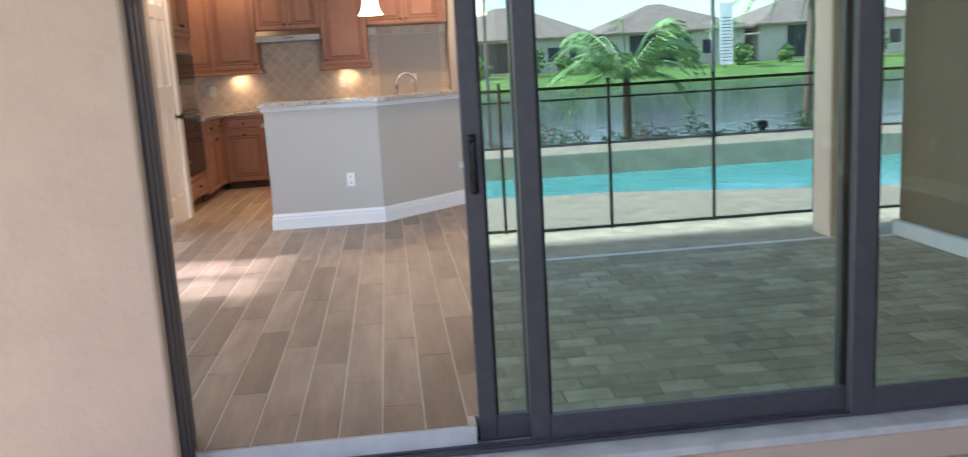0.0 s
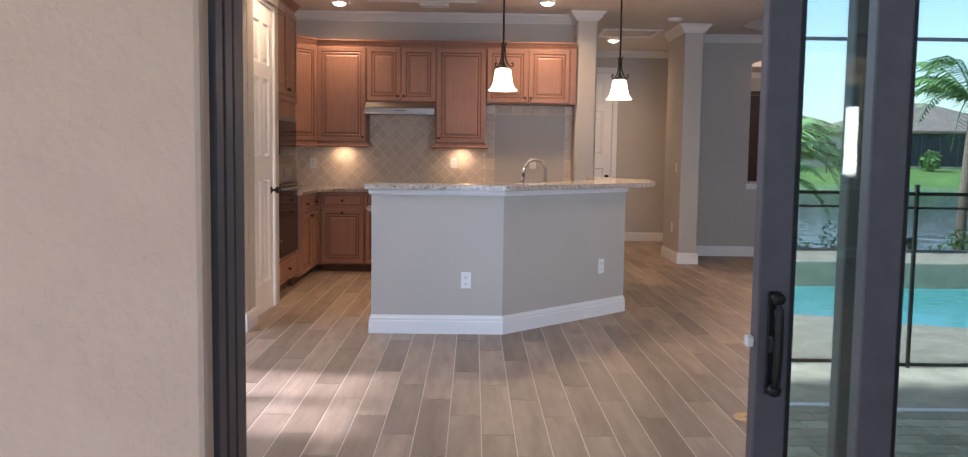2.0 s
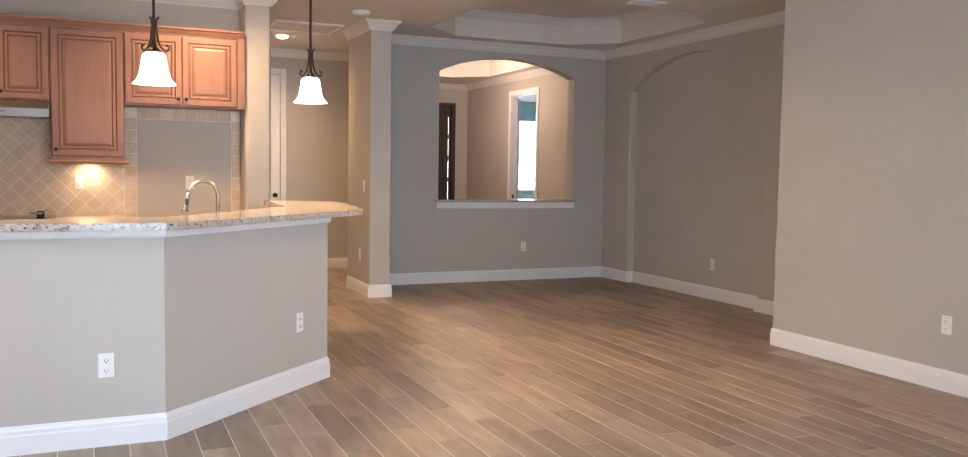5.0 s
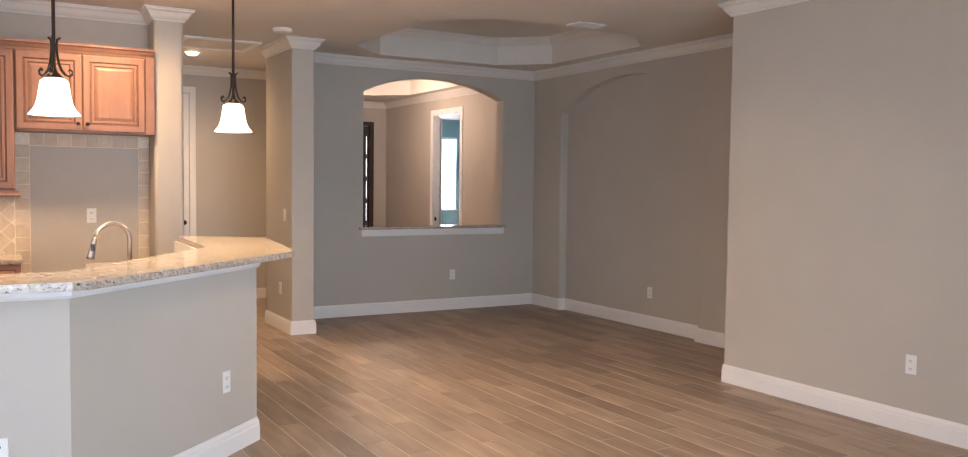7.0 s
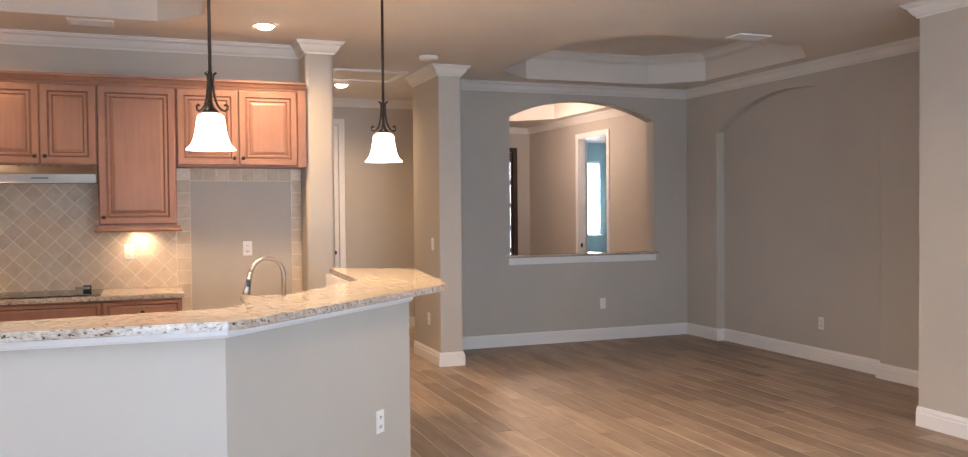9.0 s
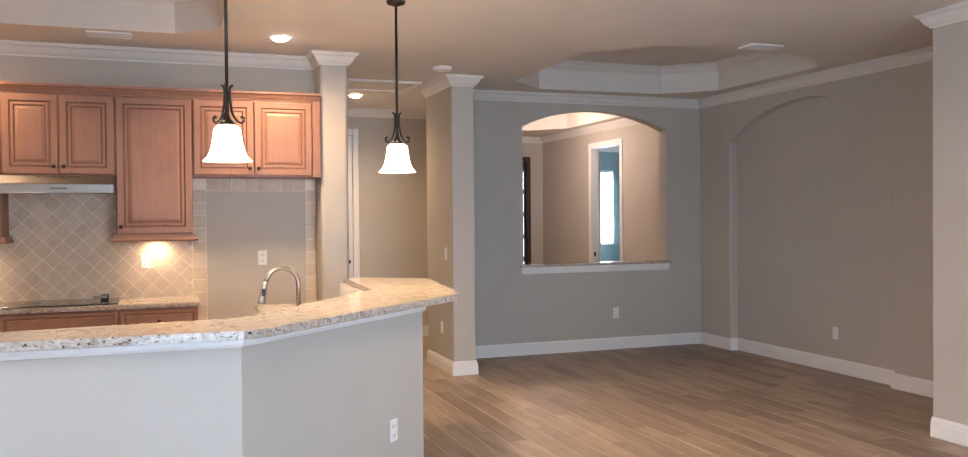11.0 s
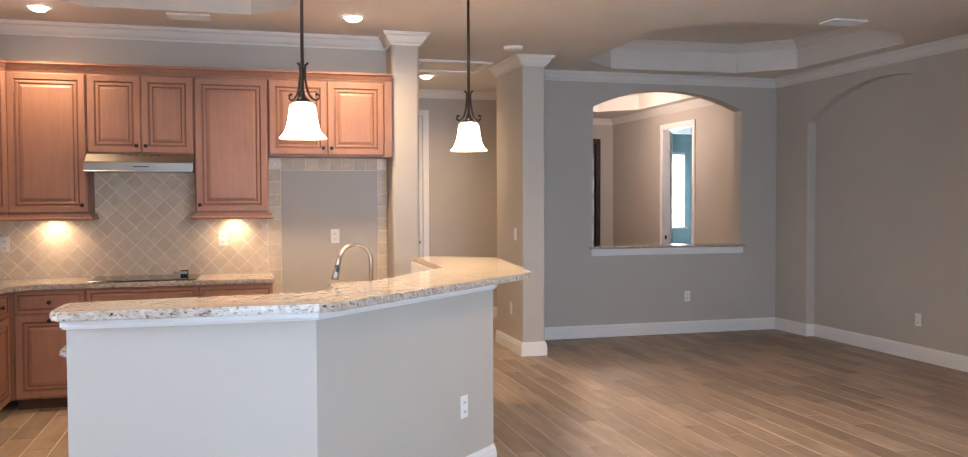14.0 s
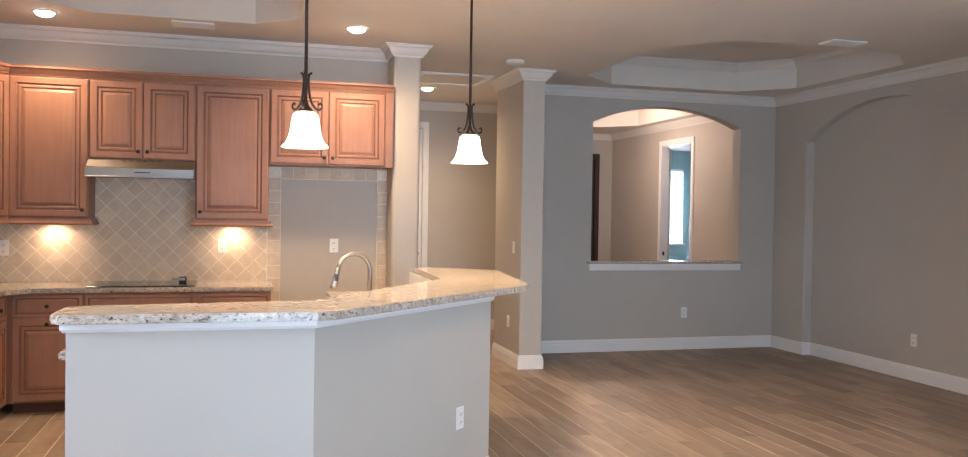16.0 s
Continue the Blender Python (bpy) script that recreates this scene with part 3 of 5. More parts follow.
# ---- kitchen ----
DOORRINGS = [(0, 0), (0, 0.016), (0.006, 0.021), (0.010, 0.0215), (0.048, 0.0205), (0.053, 0.014), (0.060, 0.013), (0.066, 0.0165), (0.078, 0.0165), (0.083, 0.0125), (0.089, 0.012), (0.108, 0.0185)]
DRAWRINGS = [(0, 0), (0, 0.016), (0.005, 0.020), (0.024, 0.0195), (0.028, 0.014), (0.033, 0.0135), (0.044, 0.018)]
UF = 11.17    # upper carcass front
BF = 10.89    # base carcass front


def face(x, y, z, turn=0):
    return pose(x, y, z, 0, 0, turn)


def knob(parent, m, x, z):
    bm = bmesh.new()
    lathe(bm, (0, 0, 0), [(0.006, 0.0), (0.005, 0.010), (0.013, 0.014), (0.0155, 0.020), (0.013, 0.026), (0.005, 0.029)], 14)
    bm.transform(m @ Matrix.Translation((x, -0.019, z)) @ Matrix.Rotation(radians(90), 4, 'X'))
    return part("knob", bm, M_IRON, parent, "dark bronze knob", smooth=True)


def cab_door(parent, m, w, h, knob_at=None):
    small = min(w, h) < 0.3
    rings = [(i * (0.86 if small else 1.0), d) for i, d in DOORRINGS]
    d = part("door", rings_panel(bmesh.new(), m, w, h, rings, glaze=(4, 5, 8, 9)), [M_CAB, M_GLAZE], parent)
    if knob_at:
        knob(d, m, *knob_at)
    return d


def drawer(parent, m, w, h, knobs=True):
    d = part("drawer_front", rings_panel(bmesh.new(), m, w, h, DRAWRINGS, glaze=(3, 4)), [M_CAB, M_GLAZE], parent)
    if knobs:
        knob(d, m, w / 2, h / 2)
    return d


def upper(x0, x1, z0, z1, doors, knobs, label):
    t = thing("upper_cabinet", ((x0 + x1) / 2, UF + 0.15, z0), label, "cabinet", "kitchen upper cabinets")
    part("carcass", boxes((x0, x1, UF, KW - 0.001, z0, z1), bev=0.0015), M_CAB, t)
    n = doors
    gap = 0.006
    w = (x1 - x0 - gap * (n + 1)) / n
    for i in range(n):
        xa = x0 + gap + i * (w + gap)
        side = knobs[i]
        cab_door(t, face(xa, UF, z0 + 0.012), w, z1 - z0 - 0.024, ((w - 0.03) if side == "r" else 0.03, 0.055))
    return t


LOWZ, MIDZ, TOPZ = 1.398, 1.846, 2.452
upper(-1.955, -1.412, LOWZ, TOPZ, 1, "r", "tall maple upper cabinet with raised-panel door")
upper(-1.410, -0.652, MIDZ, TOPZ, 2, "rl", "maple upper cabinet with two doors above the range hood")
upper(-0.650, -0.100, LOWZ, TOPZ, 1, "l", "tall maple upper cabinet with raised-panel door")
t_fr = upper(-0.098, 0.820, MIDZ, TOPZ, 2, "rl", "maple upper cabinet with two doors over the refrigerator space")
part("filler", boxes((0.820, 0.886, UF - 0.012, KW - 0.001, MIDZ, TOPZ), bev=0.002), M_CAB, t_fr)
# corner cabinet, its door set across the corner
t = thing("corner_upper_cabinet", (-2.2, 11.2, LOWZ), "maple corner upper cabinet with a diagonal raised-panel door", "cabinet", "kitchen upper cabinets")
cq = [(-1.958, KW - 0.001), (LEFTW + 0.001, KW - 0.001), (LEFTW + 0.001, 10.80), (-2.21, 10.80), (-1.958, UF)]
part("carcass", prism(bmesh.new(), cq, LOWZ, TOPZ), M_CAB, t)
cang = math.degrees(math.atan2(UF - 10.80, -1.958 + 2.21))
clen = math.hypot(UF - 10.80, -1.958 + 2.21)
cab_door(t, face(-2.21, 10.80, LOWZ + 0.012, cang) @ Matrix.Translation((0.006, 0, 0)), clen - 0.012, TOPZ - LOWZ - 0.024, (0.035, 0.055))
CABCROWN = [(0.0, 0.0), (0.006, 0.0), (0.010, 0.014), (0.018, 0.018), (0.030, 0.040), (0.044, 0.050), (0.046, 0.066), (0.0, 0.066)]
t = thing("cabinet_crown", (-0.8, UF, TOPZ), "maple crown strip along the top of the upper cabinets", "cabinet trim")
part("moulding", sweep(bmesh.new(), [(-2.21, 10.80), (-1.958, UF), (0.886, UF), (0.886, KW)][:3], [(o, TOPZ + h) for o, h in CABCROWN]), M_CAB, t)
RAIL = [(-0.010, 0.0), (-0.010, -0.045), (0.030, -0.045), (0.034, -0.036), (0.030, -0.026), (0.022, -0.022), (0.020, 0.0)]
for path in ([(-2.21, 10.80), (-1.958, UF), (-1.412, UF), (-1.412, KW - 0.01)], [(-0.650, KW - 0.01), (-0.650, UF), (-0.100, UF), (-0.100, KW - 0.01)]):
    t = thing("light_rail", (path[1][0], path[1][1], LOWZ - 0.045), "maple light rail moulding under the upper cabinet", "cabinet trim", "light rails")
    part("moulding", sweep(bmesh.new(), path, [(o, LOWZ + h) for o, h in RAIL]), M_CAB, t)
for cx in (-1.690, -0.370):
    t = thing("puck_light", (cx, 11.37, LOWZ - 0.018), "small lit under-cabinet puck light", "light", "under-cabinet lights")
    part("housing", lathe(bmesh.new(), (cx, 11.37, LOWZ - 0.016), [(0.036, 0.0), (0.036, 0.015), (0.028, 0.016)], 20), M_STEEL, t)
    part("lens", lathe(bmesh.new(), (cx, 11.37, LOWZ - 0.0185), [(0.028, 0.0), (0.028, 0.002)], 20), M_PUCK, t)

# range hood
t = thing("range_hood", (-1.06, 11.2, 1.710), "slim stainless steel range hood under the cabinet", "range hood")
hx0, hx1 = -1.408, -0.654
part("canopy", prism(bmesh.new(), [(10.965, 1.720), (10.965, 1.776), (11.02, 1.788), (11.10, 1.844), (KW - 0.012, 1.844), (KW - 0.012, 1.720)], hx0, hx1, "x", 0.003), M_STEEL, t)
part("lip", boxes((hx0, hx1, 10.962, 10.980, 1.708, 1.720), bev=0.003), M_STEEL, t)
part("control_strip", boxes((-1.070, -0.960, 10.959, 10.966, 1.744, 1.752)), M_SLOT, t, "dark control buttons")
for k in range(6):
    part("vent_slot", boxes((-1.170 + 0.05 * k, -1.140 + 0.05 * k, 11.074, 11.082, 1.836, 1.840)), M_SLOT, t)

# base cabinets along the back wall
CT = 0.905


def base(x0, x1, plan, label, door=True, k=True):
    t = thing("base_cabinet", ((x0 + x1) / 2, BF + 0.25, 0), label, "cabinet", "kitchen base cabinets")
    part("carcass", boxes((x0, x1, BF, KW - 0.001, 0.085, CT - 0.033), bev=0.0015), M_CAB, t)
    part("toe_kick", boxes((x0, x1, BF + 0.075, BF + 0.09, 0.0, 0.085)), M_TOE, t, "dark toe kick")
    w = x1 - x0 - 0.012
    drawer(t, face(x0 + 0.006, BF, 0.698), w, 0.160, k)
    n = plan
    dw = (w - 0.006 * (n - 1)) / n
    for i in range(n):
        cab_door(t, face(x0 + 0.006 + i * (dw + 0.006), BF, 0.098), dw, 0.590, (dw / 2 if n == 1 else ((dw - 0.03) if i == 0 else 0.03), 0.55))
    return t


base(-1.865, -1.395, 1, "maple base cabinet with a drawer over a raised-panel door")
base(-1.393, -0.625, 2, "maple base cabinet under the cooktop", k=False)
base(-0.623, -0.082, 1, "maple base cabinet with a drawer over a raised-panel door")
# base cabinet along the left wall, faced to the room
LF = -1.895


def face_x(y, z):
    """A face towards +x: the width runs towards +y."""
    return pose(LF, y, z, 0, 0, 90)


t = thing("base_cabinet", (LF - 0.3, 10.4, 0), "maple corner base cabinet with drawers over doors", "cabinet", "kitchen base cabinets")
part("carcass", boxes((LEFTW + 0.001, LF, 9.892, KW - 0.001, 0.085, CT - 0.033), (LF, -1.867, BF, KW - 0.001, 0.085, CT - 0.033)), M_CAB, t)
part("toe_kick", boxes((LF - 0.09, LF - 0.075, 9.892, BF + 0.09, 0.0, 0.085)), M_TOE, t, "dark toe kick")
drawer(t, face_x(9.90, 0.698), 0.46, 0.16)
drawer(t, face_x(10.37, 0.698), 0.44, 0.16)
cab_door(t, face_x(9.90, 0.098), 0.46, 0.590, (0.43, 0.55))
cab_door(t, face_x(10.37, 0.098), 0.44, 0.590, (0.03, 0.55))
# worktop
t = thing("kitchen_worktop", (-1.2, 11.2, CT - 0.033), "polished speckled granite worktop on the base cabinets", "countertop")
wq = [(LEFTW + 0.002, KW - 0.004), (LEFTW + 0.002, 9.895), (LF + 0.032, 9.895), (LF + 0.032, 10.70), (LF + 0.16, BF - 0.032), (-0.068, BF - 0.032), (-0.068, KW - 0.004)]
part("slab", prism(bmesh.new(), wq, CT - 0.033, CT, "z", 0.006), M_GRANITE, t)
t = thing("cooktop", (-1.04, 11.16, CT), "black glass electric cooktop set in the worktop", "cooktop")
part("glass_top", boxes((-1.385, -0.635, 10.915, 11.40, CT, CT + 0.009), bev=0.003), M_DARKGLASS, t)
part("burner_ring", lathe(bmesh.new(), (-1.210, 11.05, CT + 0.0092), [(0.088, 0.0), (0.092, 0.0), (0.092, 0.0006), (0.088, 0.0006)], 32, True), M_SLOT, t)
t = thing("timer", (-0.77, 11.22, CT + 0.009), "small black and silver timer lying on the cooktop", "timer")
part("body", boxes((-0.770, -0.710, 11.20, 11.235, CT + 0.009, CT + 0.055), bev=0.010, seg=3), M_BLACK, t)
part("display", boxes((-0.820, -0.720, 11.196, 11.200, CT + 0.026, CT + 0.046), bev=0.001), M_STEEL, t)

# tall oven cabinet
OV0, OV1, OXF = 9.03, 9.885, -1.93
t = thing("oven_cabinet", (OXF - 0.3, 9.45, 0), "tall maple oven cabinet with doors above and drawer below", "cabinet")
part("carcass", boxes((LEFTW + 0.001, OXF, OV0, OV1, 0.105, 2.60), bev=0.002), M_CAB, t)
part("toe_kick", boxes((LEFTW + 0.05, OXF - 0.075, OV0, OV1, 0.0, 0.105)), M_TOE, t)


def face_o(y, z):
    return pose(OXF, y, z, 0, 0, 90)


dw = (OV1 - OV0 - 0.018) / 2
cab_door(t, face_o(OV0 + 0.006, 1.80), dw, 0.76, (dw - 0.03, 0.05))
cab_door(t, face_o(OV0 + 0.012 + dw, 1.80), dw, 0.76, (0.03, 0.05))
drawer(t, face_o(OV0 + 0.006, 0.125), OV1 - OV0 - 0.012, 0.20)
part("shelf_rail", boxes((OXF, OXF + 0.022, OV0, OV1, 1.745, 1.79), bev=0.004), M_CAB, t)
part("crown", sweep(bmesh.new(), [(LEFTW, OV0), (OXF, OV0), (OXF, OV1), (LEFTW, OV1)][::-1][::-1], [(o, 2.60 + h) for o, h in CABCROWN]), M_CAB, t)
t = thing("microwave_oven", (OXF, 9.45, 1.20), "built-in stainless microwave with black glass door", "microwave")
part("trim_frame", boxes((OXF + 0.001, OXF + 0.016, OV0 + 0.04, OV1 - 0.04, 1.19, 1.60), bev=0.004), M_STEEL, t)
part("door_glass", boxes((OXF + 0.016, OXF + 0.024, OV0 + 0.08, OV1 - 0.07, 1.265, 1.565), bev=0.003), M_DARKGLASS, t)
t = thing("wall_oven", (OXF, 9.45, 0.36), "built-in wall oven with black glass door and steel handle", "oven")
part("control_panel", boxes((OXF + 0.001, OXF + 0.020, OV0 + 0.04, OV1 - 0.04, 1.02, 1.185), bev=0.004), M_STEEL, t)
part("display", boxes((OXF + 0.020, OXF + 0.023, 9.30, 9.62, 1.06, 1.15)), M_DARKGLASS, t)
ovd = part("door", boxes((OXF + 0.001, OXF + 0.030, OV0 + 0.04, OV1 - 0.04, 0.36, 1.01), bev=0.005), M_DARKGLASS, t, "black glass oven door")
part("handle", tube(bmesh.new(), [(OXF + 0.03, OV0 + 0.09, 0.965), (OXF + 0.075, OV0 + 0.10, 0.965), (OXF + 0.075, OV1 - 0.10, 0.965), (OXF + 0.03, OV1 - 0.09, 0.965)], 0.012, 10), M_STEEL, ovd, smooth=True)
part("badge", boxes((OXF + 0.030, OXF + 0.032, OV0 + 0.075, OV0 + 0.115, 0.50, 0.52)), M_STEEL, ovd)

# island: a pony wall in three legs, with a raised granite bar
IA, IB, IC, ID = (-0.950, 7.737), (-0.005, 7.737), (1.040, 8.735), (1.040, 10.45)
TH = 0.13


def offset_left(path, d):
    out = []
    P = [Vector(p) for p in path]
    for i, p in enumerate(P):
        d0 = (p - P[i - 1]).normalized() if i else None
        d1 = (P[i + 1] - p).normalized() if i < len(P) - 1 else None
        d0, d1 = d0 or d1, d1 or d0
        n0, n1 = Vector((-d0.y, d0.x)), Vector((-d1.y, d1.x))
        m = n0 + n1
        m = m / max(0.2, m.dot(n0))
        out.append((p.x + m.x * d, p.y + m.y * d))
    return out


ISL = [IA, IB, IC, ID]
t_isl = thing("kitchen_island", (0.2, 8.4, 0), "angled island with grey painted pony wall and white baseboard", "kitchen island")
part("pony_wall", prism(bmesh.new(), ISL + offset_left(ISL, TH)[::-1], 0, 1.040, "z", 0.006), M_WALL, t_isl)
part("baseboard", sweep(bmesh.new(), [offset_left(ISL, TH)[0]] + ISL[:3] + [ID], BASE), M_TRIM, t_isl, "white moulded baseboard")
APR = [(0.0, 1.000), (0.010, 1.000), (0.014, 1.006), (0.020, 1.012), (0.020, 1.0395), (0.0, 1.0395)]
part("apron", sweep(bmesh.new(), [offset_left(ISL, TH)[0]] + ISL, APR), M_TRIM, t_isl, "white trim under the bar top")
# cabinets on the kitchen side of the island
inner = offset_left([IA, IB, IC, ID], TH + 0.001)
inner2 = offset_left([IA, IB, IC, ID], TH + 0.58)
part("cabinet_body", prism(bmesh.new(), inner + inner2[::-1], 0.0, CT - 0.033), M_CAB, t_isl, "maple base cabinets on the kitchen side")
part("sink_worktop", prism(bmesh.new(), [(-1.00, inner[0][1] + 0.002)] + offset_left([IA, IB, IC, ID], TH + 0.003)[1:] + offset_left([IA, IB, IC, ID], TH + 0.62)[1:][::-1] + [(-1.00, inner2[0][1] + 0.04)], CT - 0.033, CT, "z", 0.006), M_GRANITE, t_isl, "granite sink worktop below the bar")
BZ = 1.040
t = thing("bar_top", (0.2, 8.2, BZ), "thick polished speckled granite bar top with eased corners", "countertop")
bq = [(-1.000, 7.70), (-0.962, 7.655), (0.00, 7.640), (0.075, 7.662), (1.27, 8.81), (1.312, 8.88), (1.325, 8.94), (1.49, 10.12), (1.46, 10.20), (1.06, 10.475), (0.93, 10.475), (0.90, 9.36), (0.02, 8.12), (-0.96, 8.00), (-1.000, 7.96)]
part("slab", prism(bmesh.new(), bq, BZ, BZ + 0.036, "z", 0.005), M_GRANITE, t)
part("backing_board", boxes((0.90, 0.924, 9.1, 10.45, CT, BZ)), M_TRIM, t, "cream painted upstand")

# faucet
FXY = (0.375, 8.82)
t = thing("kitchen_faucet", (FXY[0], FXY[1], CT), "brushed nickel gooseneck pull-down kitchen faucet", "faucet")
part("base", lathe(bmesh.new(), (FXY[0], FXY[1], CT), [(0.028, 0.0), (0.028, 0.012), (0.022, 0.02), (0.019, 0.06), (0.015, 0.08)], 20), M_NICKEL, t, smooth=True)
arcp = [(FXY[0], FXY[1], CT + 0.05), (FXY[0], FXY[1], CT + 0.262)] + [(FXY[0] - 0.088 + 0.088 * math.cos(a), FXY[1] - 0.02 * (1 - math.cos(a)), CT + 0.262 + 0.088 * math.sin(a)) for a in [math.pi * k / 14 for k in range(1, 14)]]
part("neck", tube(bmesh.new(), arcp, 0.0125, 14), M_NICKEL, t, smooth=True)
e = Vector(arcp[-1])
part("spray_head", tube(bmesh.new(), [e, e + Vector((-0.006, 0, -0.02)), e + Vector((-0.014, 0, -0.06)), e + Vector((-0.022, 0, -0.10)), e + Vector((-0.024, 0, -0.115))], [0.013, 0.0145, 0.016, 0.019, 0.023], 14), M_NICKEL, t, smooth=True)
part("spray_button", boxes((e.x - 0.024, e.x - 0.006, e.y - 0.021, e.y - 0.012, e.z - 0.075, e.z - 0.035), bev=0.003), M_BLACK, t)
part("lever", tube(bmesh.new(), [(FXY[0] + 0.015, FXY[1], CT + 0.05), (FXY[0] + 0.05, FXY[1], CT + 0.06), (FXY[0] + 0.09, FXY[1], CT + 0.085)], 0.006, 8), M_NICKEL, t, smooth=True)


# ---- pendants ----
def pendant(cx, cy):
    z = 1.80
    t = thing("pendant_lamp", (cx, cy, z), "lit bell-shaped frosted glass pendant with scrolled bronze arms", "pendant lamp", "pendants over the bar")
    shade = [(0.116, 0.0), (0.110, 0.009), (0.096, 0.022), (0.083, 0.048), (0.075, 0.078), (0.070, 0.110), (0.066, 0.140), (0.062, 0.162), (0.046, 0.174), (0.024, 0.178)]
    inner_s = [(r - 0.004, h - 0.001) for r, h in shade[::-1]]
    inner_s[-1] = (0.113, 0.001)
    part("shade", lathe(bmesh.new(), (cx, cy, z), shade + inner_s, 40, True), M_SHADE, t, "lit frosted glass bell shade", smooth=True)
    part("cap", lathe(bmesh.new(), (cx, cy, z + 0.176), [(0.036, 0.0), (0.038, 0.008), (0.030, 0.018), (0.018, 0.028), (0.012, 0.045), (0.010, 0.060)], 24), M_IRON, t, smooth=True)
    top = CEIL + (0.30 if cy < 9 else 0.0)
    part("stem", tube(bmesh.new(), [(cx, cy, z + 0.22), (cx, cy, top - 0.02)], 0.0085, 10), M_IRON, t, smooth=True)
    part("canopy", lathe(bmesh.new(), (cx, cy, top - 0.03), [(0.020, 0.0), (0.055, 0.012), (0.062, 0.029)], 28), M_IRON, t, smooth=True)
    for k in range(3):
        a = radians(15 + 120 * k)
        ca, sa = math.cos(a), math.sin(a)
        pr = [(0.030, 0.372), (0.016, 0.362), (0.013, 0.330), (0.016, 0.290), (0.022, 0.250), (0.034, 0.218), (0.052, 0.196), (0.070, 0.190), (0.084, 0.200), (0.086, 0.216), (0.076, 0.224), (0.068, 0.216)]
        part("arm", tube(bmesh.new(), [(cx + r * ca, cy + r * sa, z + h) for r, h in pr], 0.0062, 8), M_IRON, t, smooth=True)
    return t


for cx, cy in PENDANTS:
    pendant(cx, cy)

# ---- ceiling fittings ----
# The four added fill lights get the same fittings.
for cx, cy, watts in CANS_AND_FILL:
    t = thing("recessed_can_or_fill", (cx, cy, CEIL), "lit recessed ceiling can light with white trim ring; four are added fill", "ceiling light", "recessed lights")
    part("trim_ring", lathe(bmesh.new(), (cx, cy, CEIL - 0.008), [(0.066, 0.0), (0.086, 0.003), (0.089, 0.009), (0.066, 0.009)], 32, True), M_TRIM, t, smooth=True)
    part("lens", lathe(bmesh.new(), (cx, cy, CEIL - 0.034), [(0.018, 0.0), (0.042, 0.006), (0.058, 0.017), (0.065, 0.0335)], 32), M_CANLIT, t, smooth=True)


def vent(cx, cy, sx, sy):
    t = thing("ceiling_vent", (cx, cy, CEIL), "white louvred air vent in the ceiling", "vent", "air vents")
    z0 = CEIL - 0.014
    part("frame", boxes((cx - sx, cx + sx, cy - sy, cy - sy + 0.022, z0, CEIL - 0.001), (cx - sx, cx + sx, cy + sy - 0.022, cy + sy, z0, CEIL - 0.001),
                        (cx - sx, cx - sx + 0.022, cy - sy + 0.022, cy + sy - 0.022, z0, CEIL - 0.001), (cx + sx - 0.022, cx + sx, cy - sy + 0.022, cy + sy - 0.022, z0, CEIL - 0.001)), M_TRIM, t)
    part("backing", boxes((cx - sx + 0.022, cx + sx - 0.022, cy - sy + 0.022, cy + sy - 0.022, CEIL - 0.003, CEIL - 0.001)), M_SLOT, t)
    n = 5
    for k in range(n):
        y = cy - sy + 0.03 + (2 * sy - 0.06) * (k + 0.5) / n
        part("slat", boxes((cx - sx + 0.022, cx + sx - 0.022, y - 0.009, y + 0.006, z0 + 0.001, z0 + 0.006)), M_TRIM, t)


vent(-0.665, 10.93, 0.15, 0.095)
vent(4.19, 9.885, 0.15, 0.09)
t = thing("smoke_detector", (2.04, 11.55, CEIL), "white round smoke detector on the ceiling", "smoke detector")
part("body", lathe(bmesh.new(), (2.04, 11.55, CEIL - 0.036), [(0.062, 0.0), (0.080, 0.005), (0.085, 0.02), (0.085, 0.035)], 28), M_WHITEPL, t, smooth=True)
t = thing("attic_hatch", (1.7, 12.75, CEIL), "white trimmed attic access panel in the hall ceiling", "hatch")
hx0, hx1, hy0, hy1 = 1.36, 2.10, 12.42, 13.1
part("frame", boxes((hx0, hx1, hy0, hy0 + 0.05, CEIL - 0.022, CEIL - 0.001), (hx0, hx1, hy1 - 0.05, hy1, CEIL - 0.022, CEIL - 0.001), (hx0, hx0 + 0.05, hy0 + 0.05, hy1 - 0.05, CEIL - 0.022, CEIL - 0.001), (hx1 - 0.05, hx1, hy0 + 0.05, hy1 - 0.05, CEIL - 0.022, CEIL - 0.001), bev=0.004), M_TRIM, t)
part("panel", boxes((hx0 + 0.05, hx1 - 0.05, hy0 + 0.05, hy1 - 0.05, CEIL - 0.008, CEIL - 0.001)), M_CEIL, t)


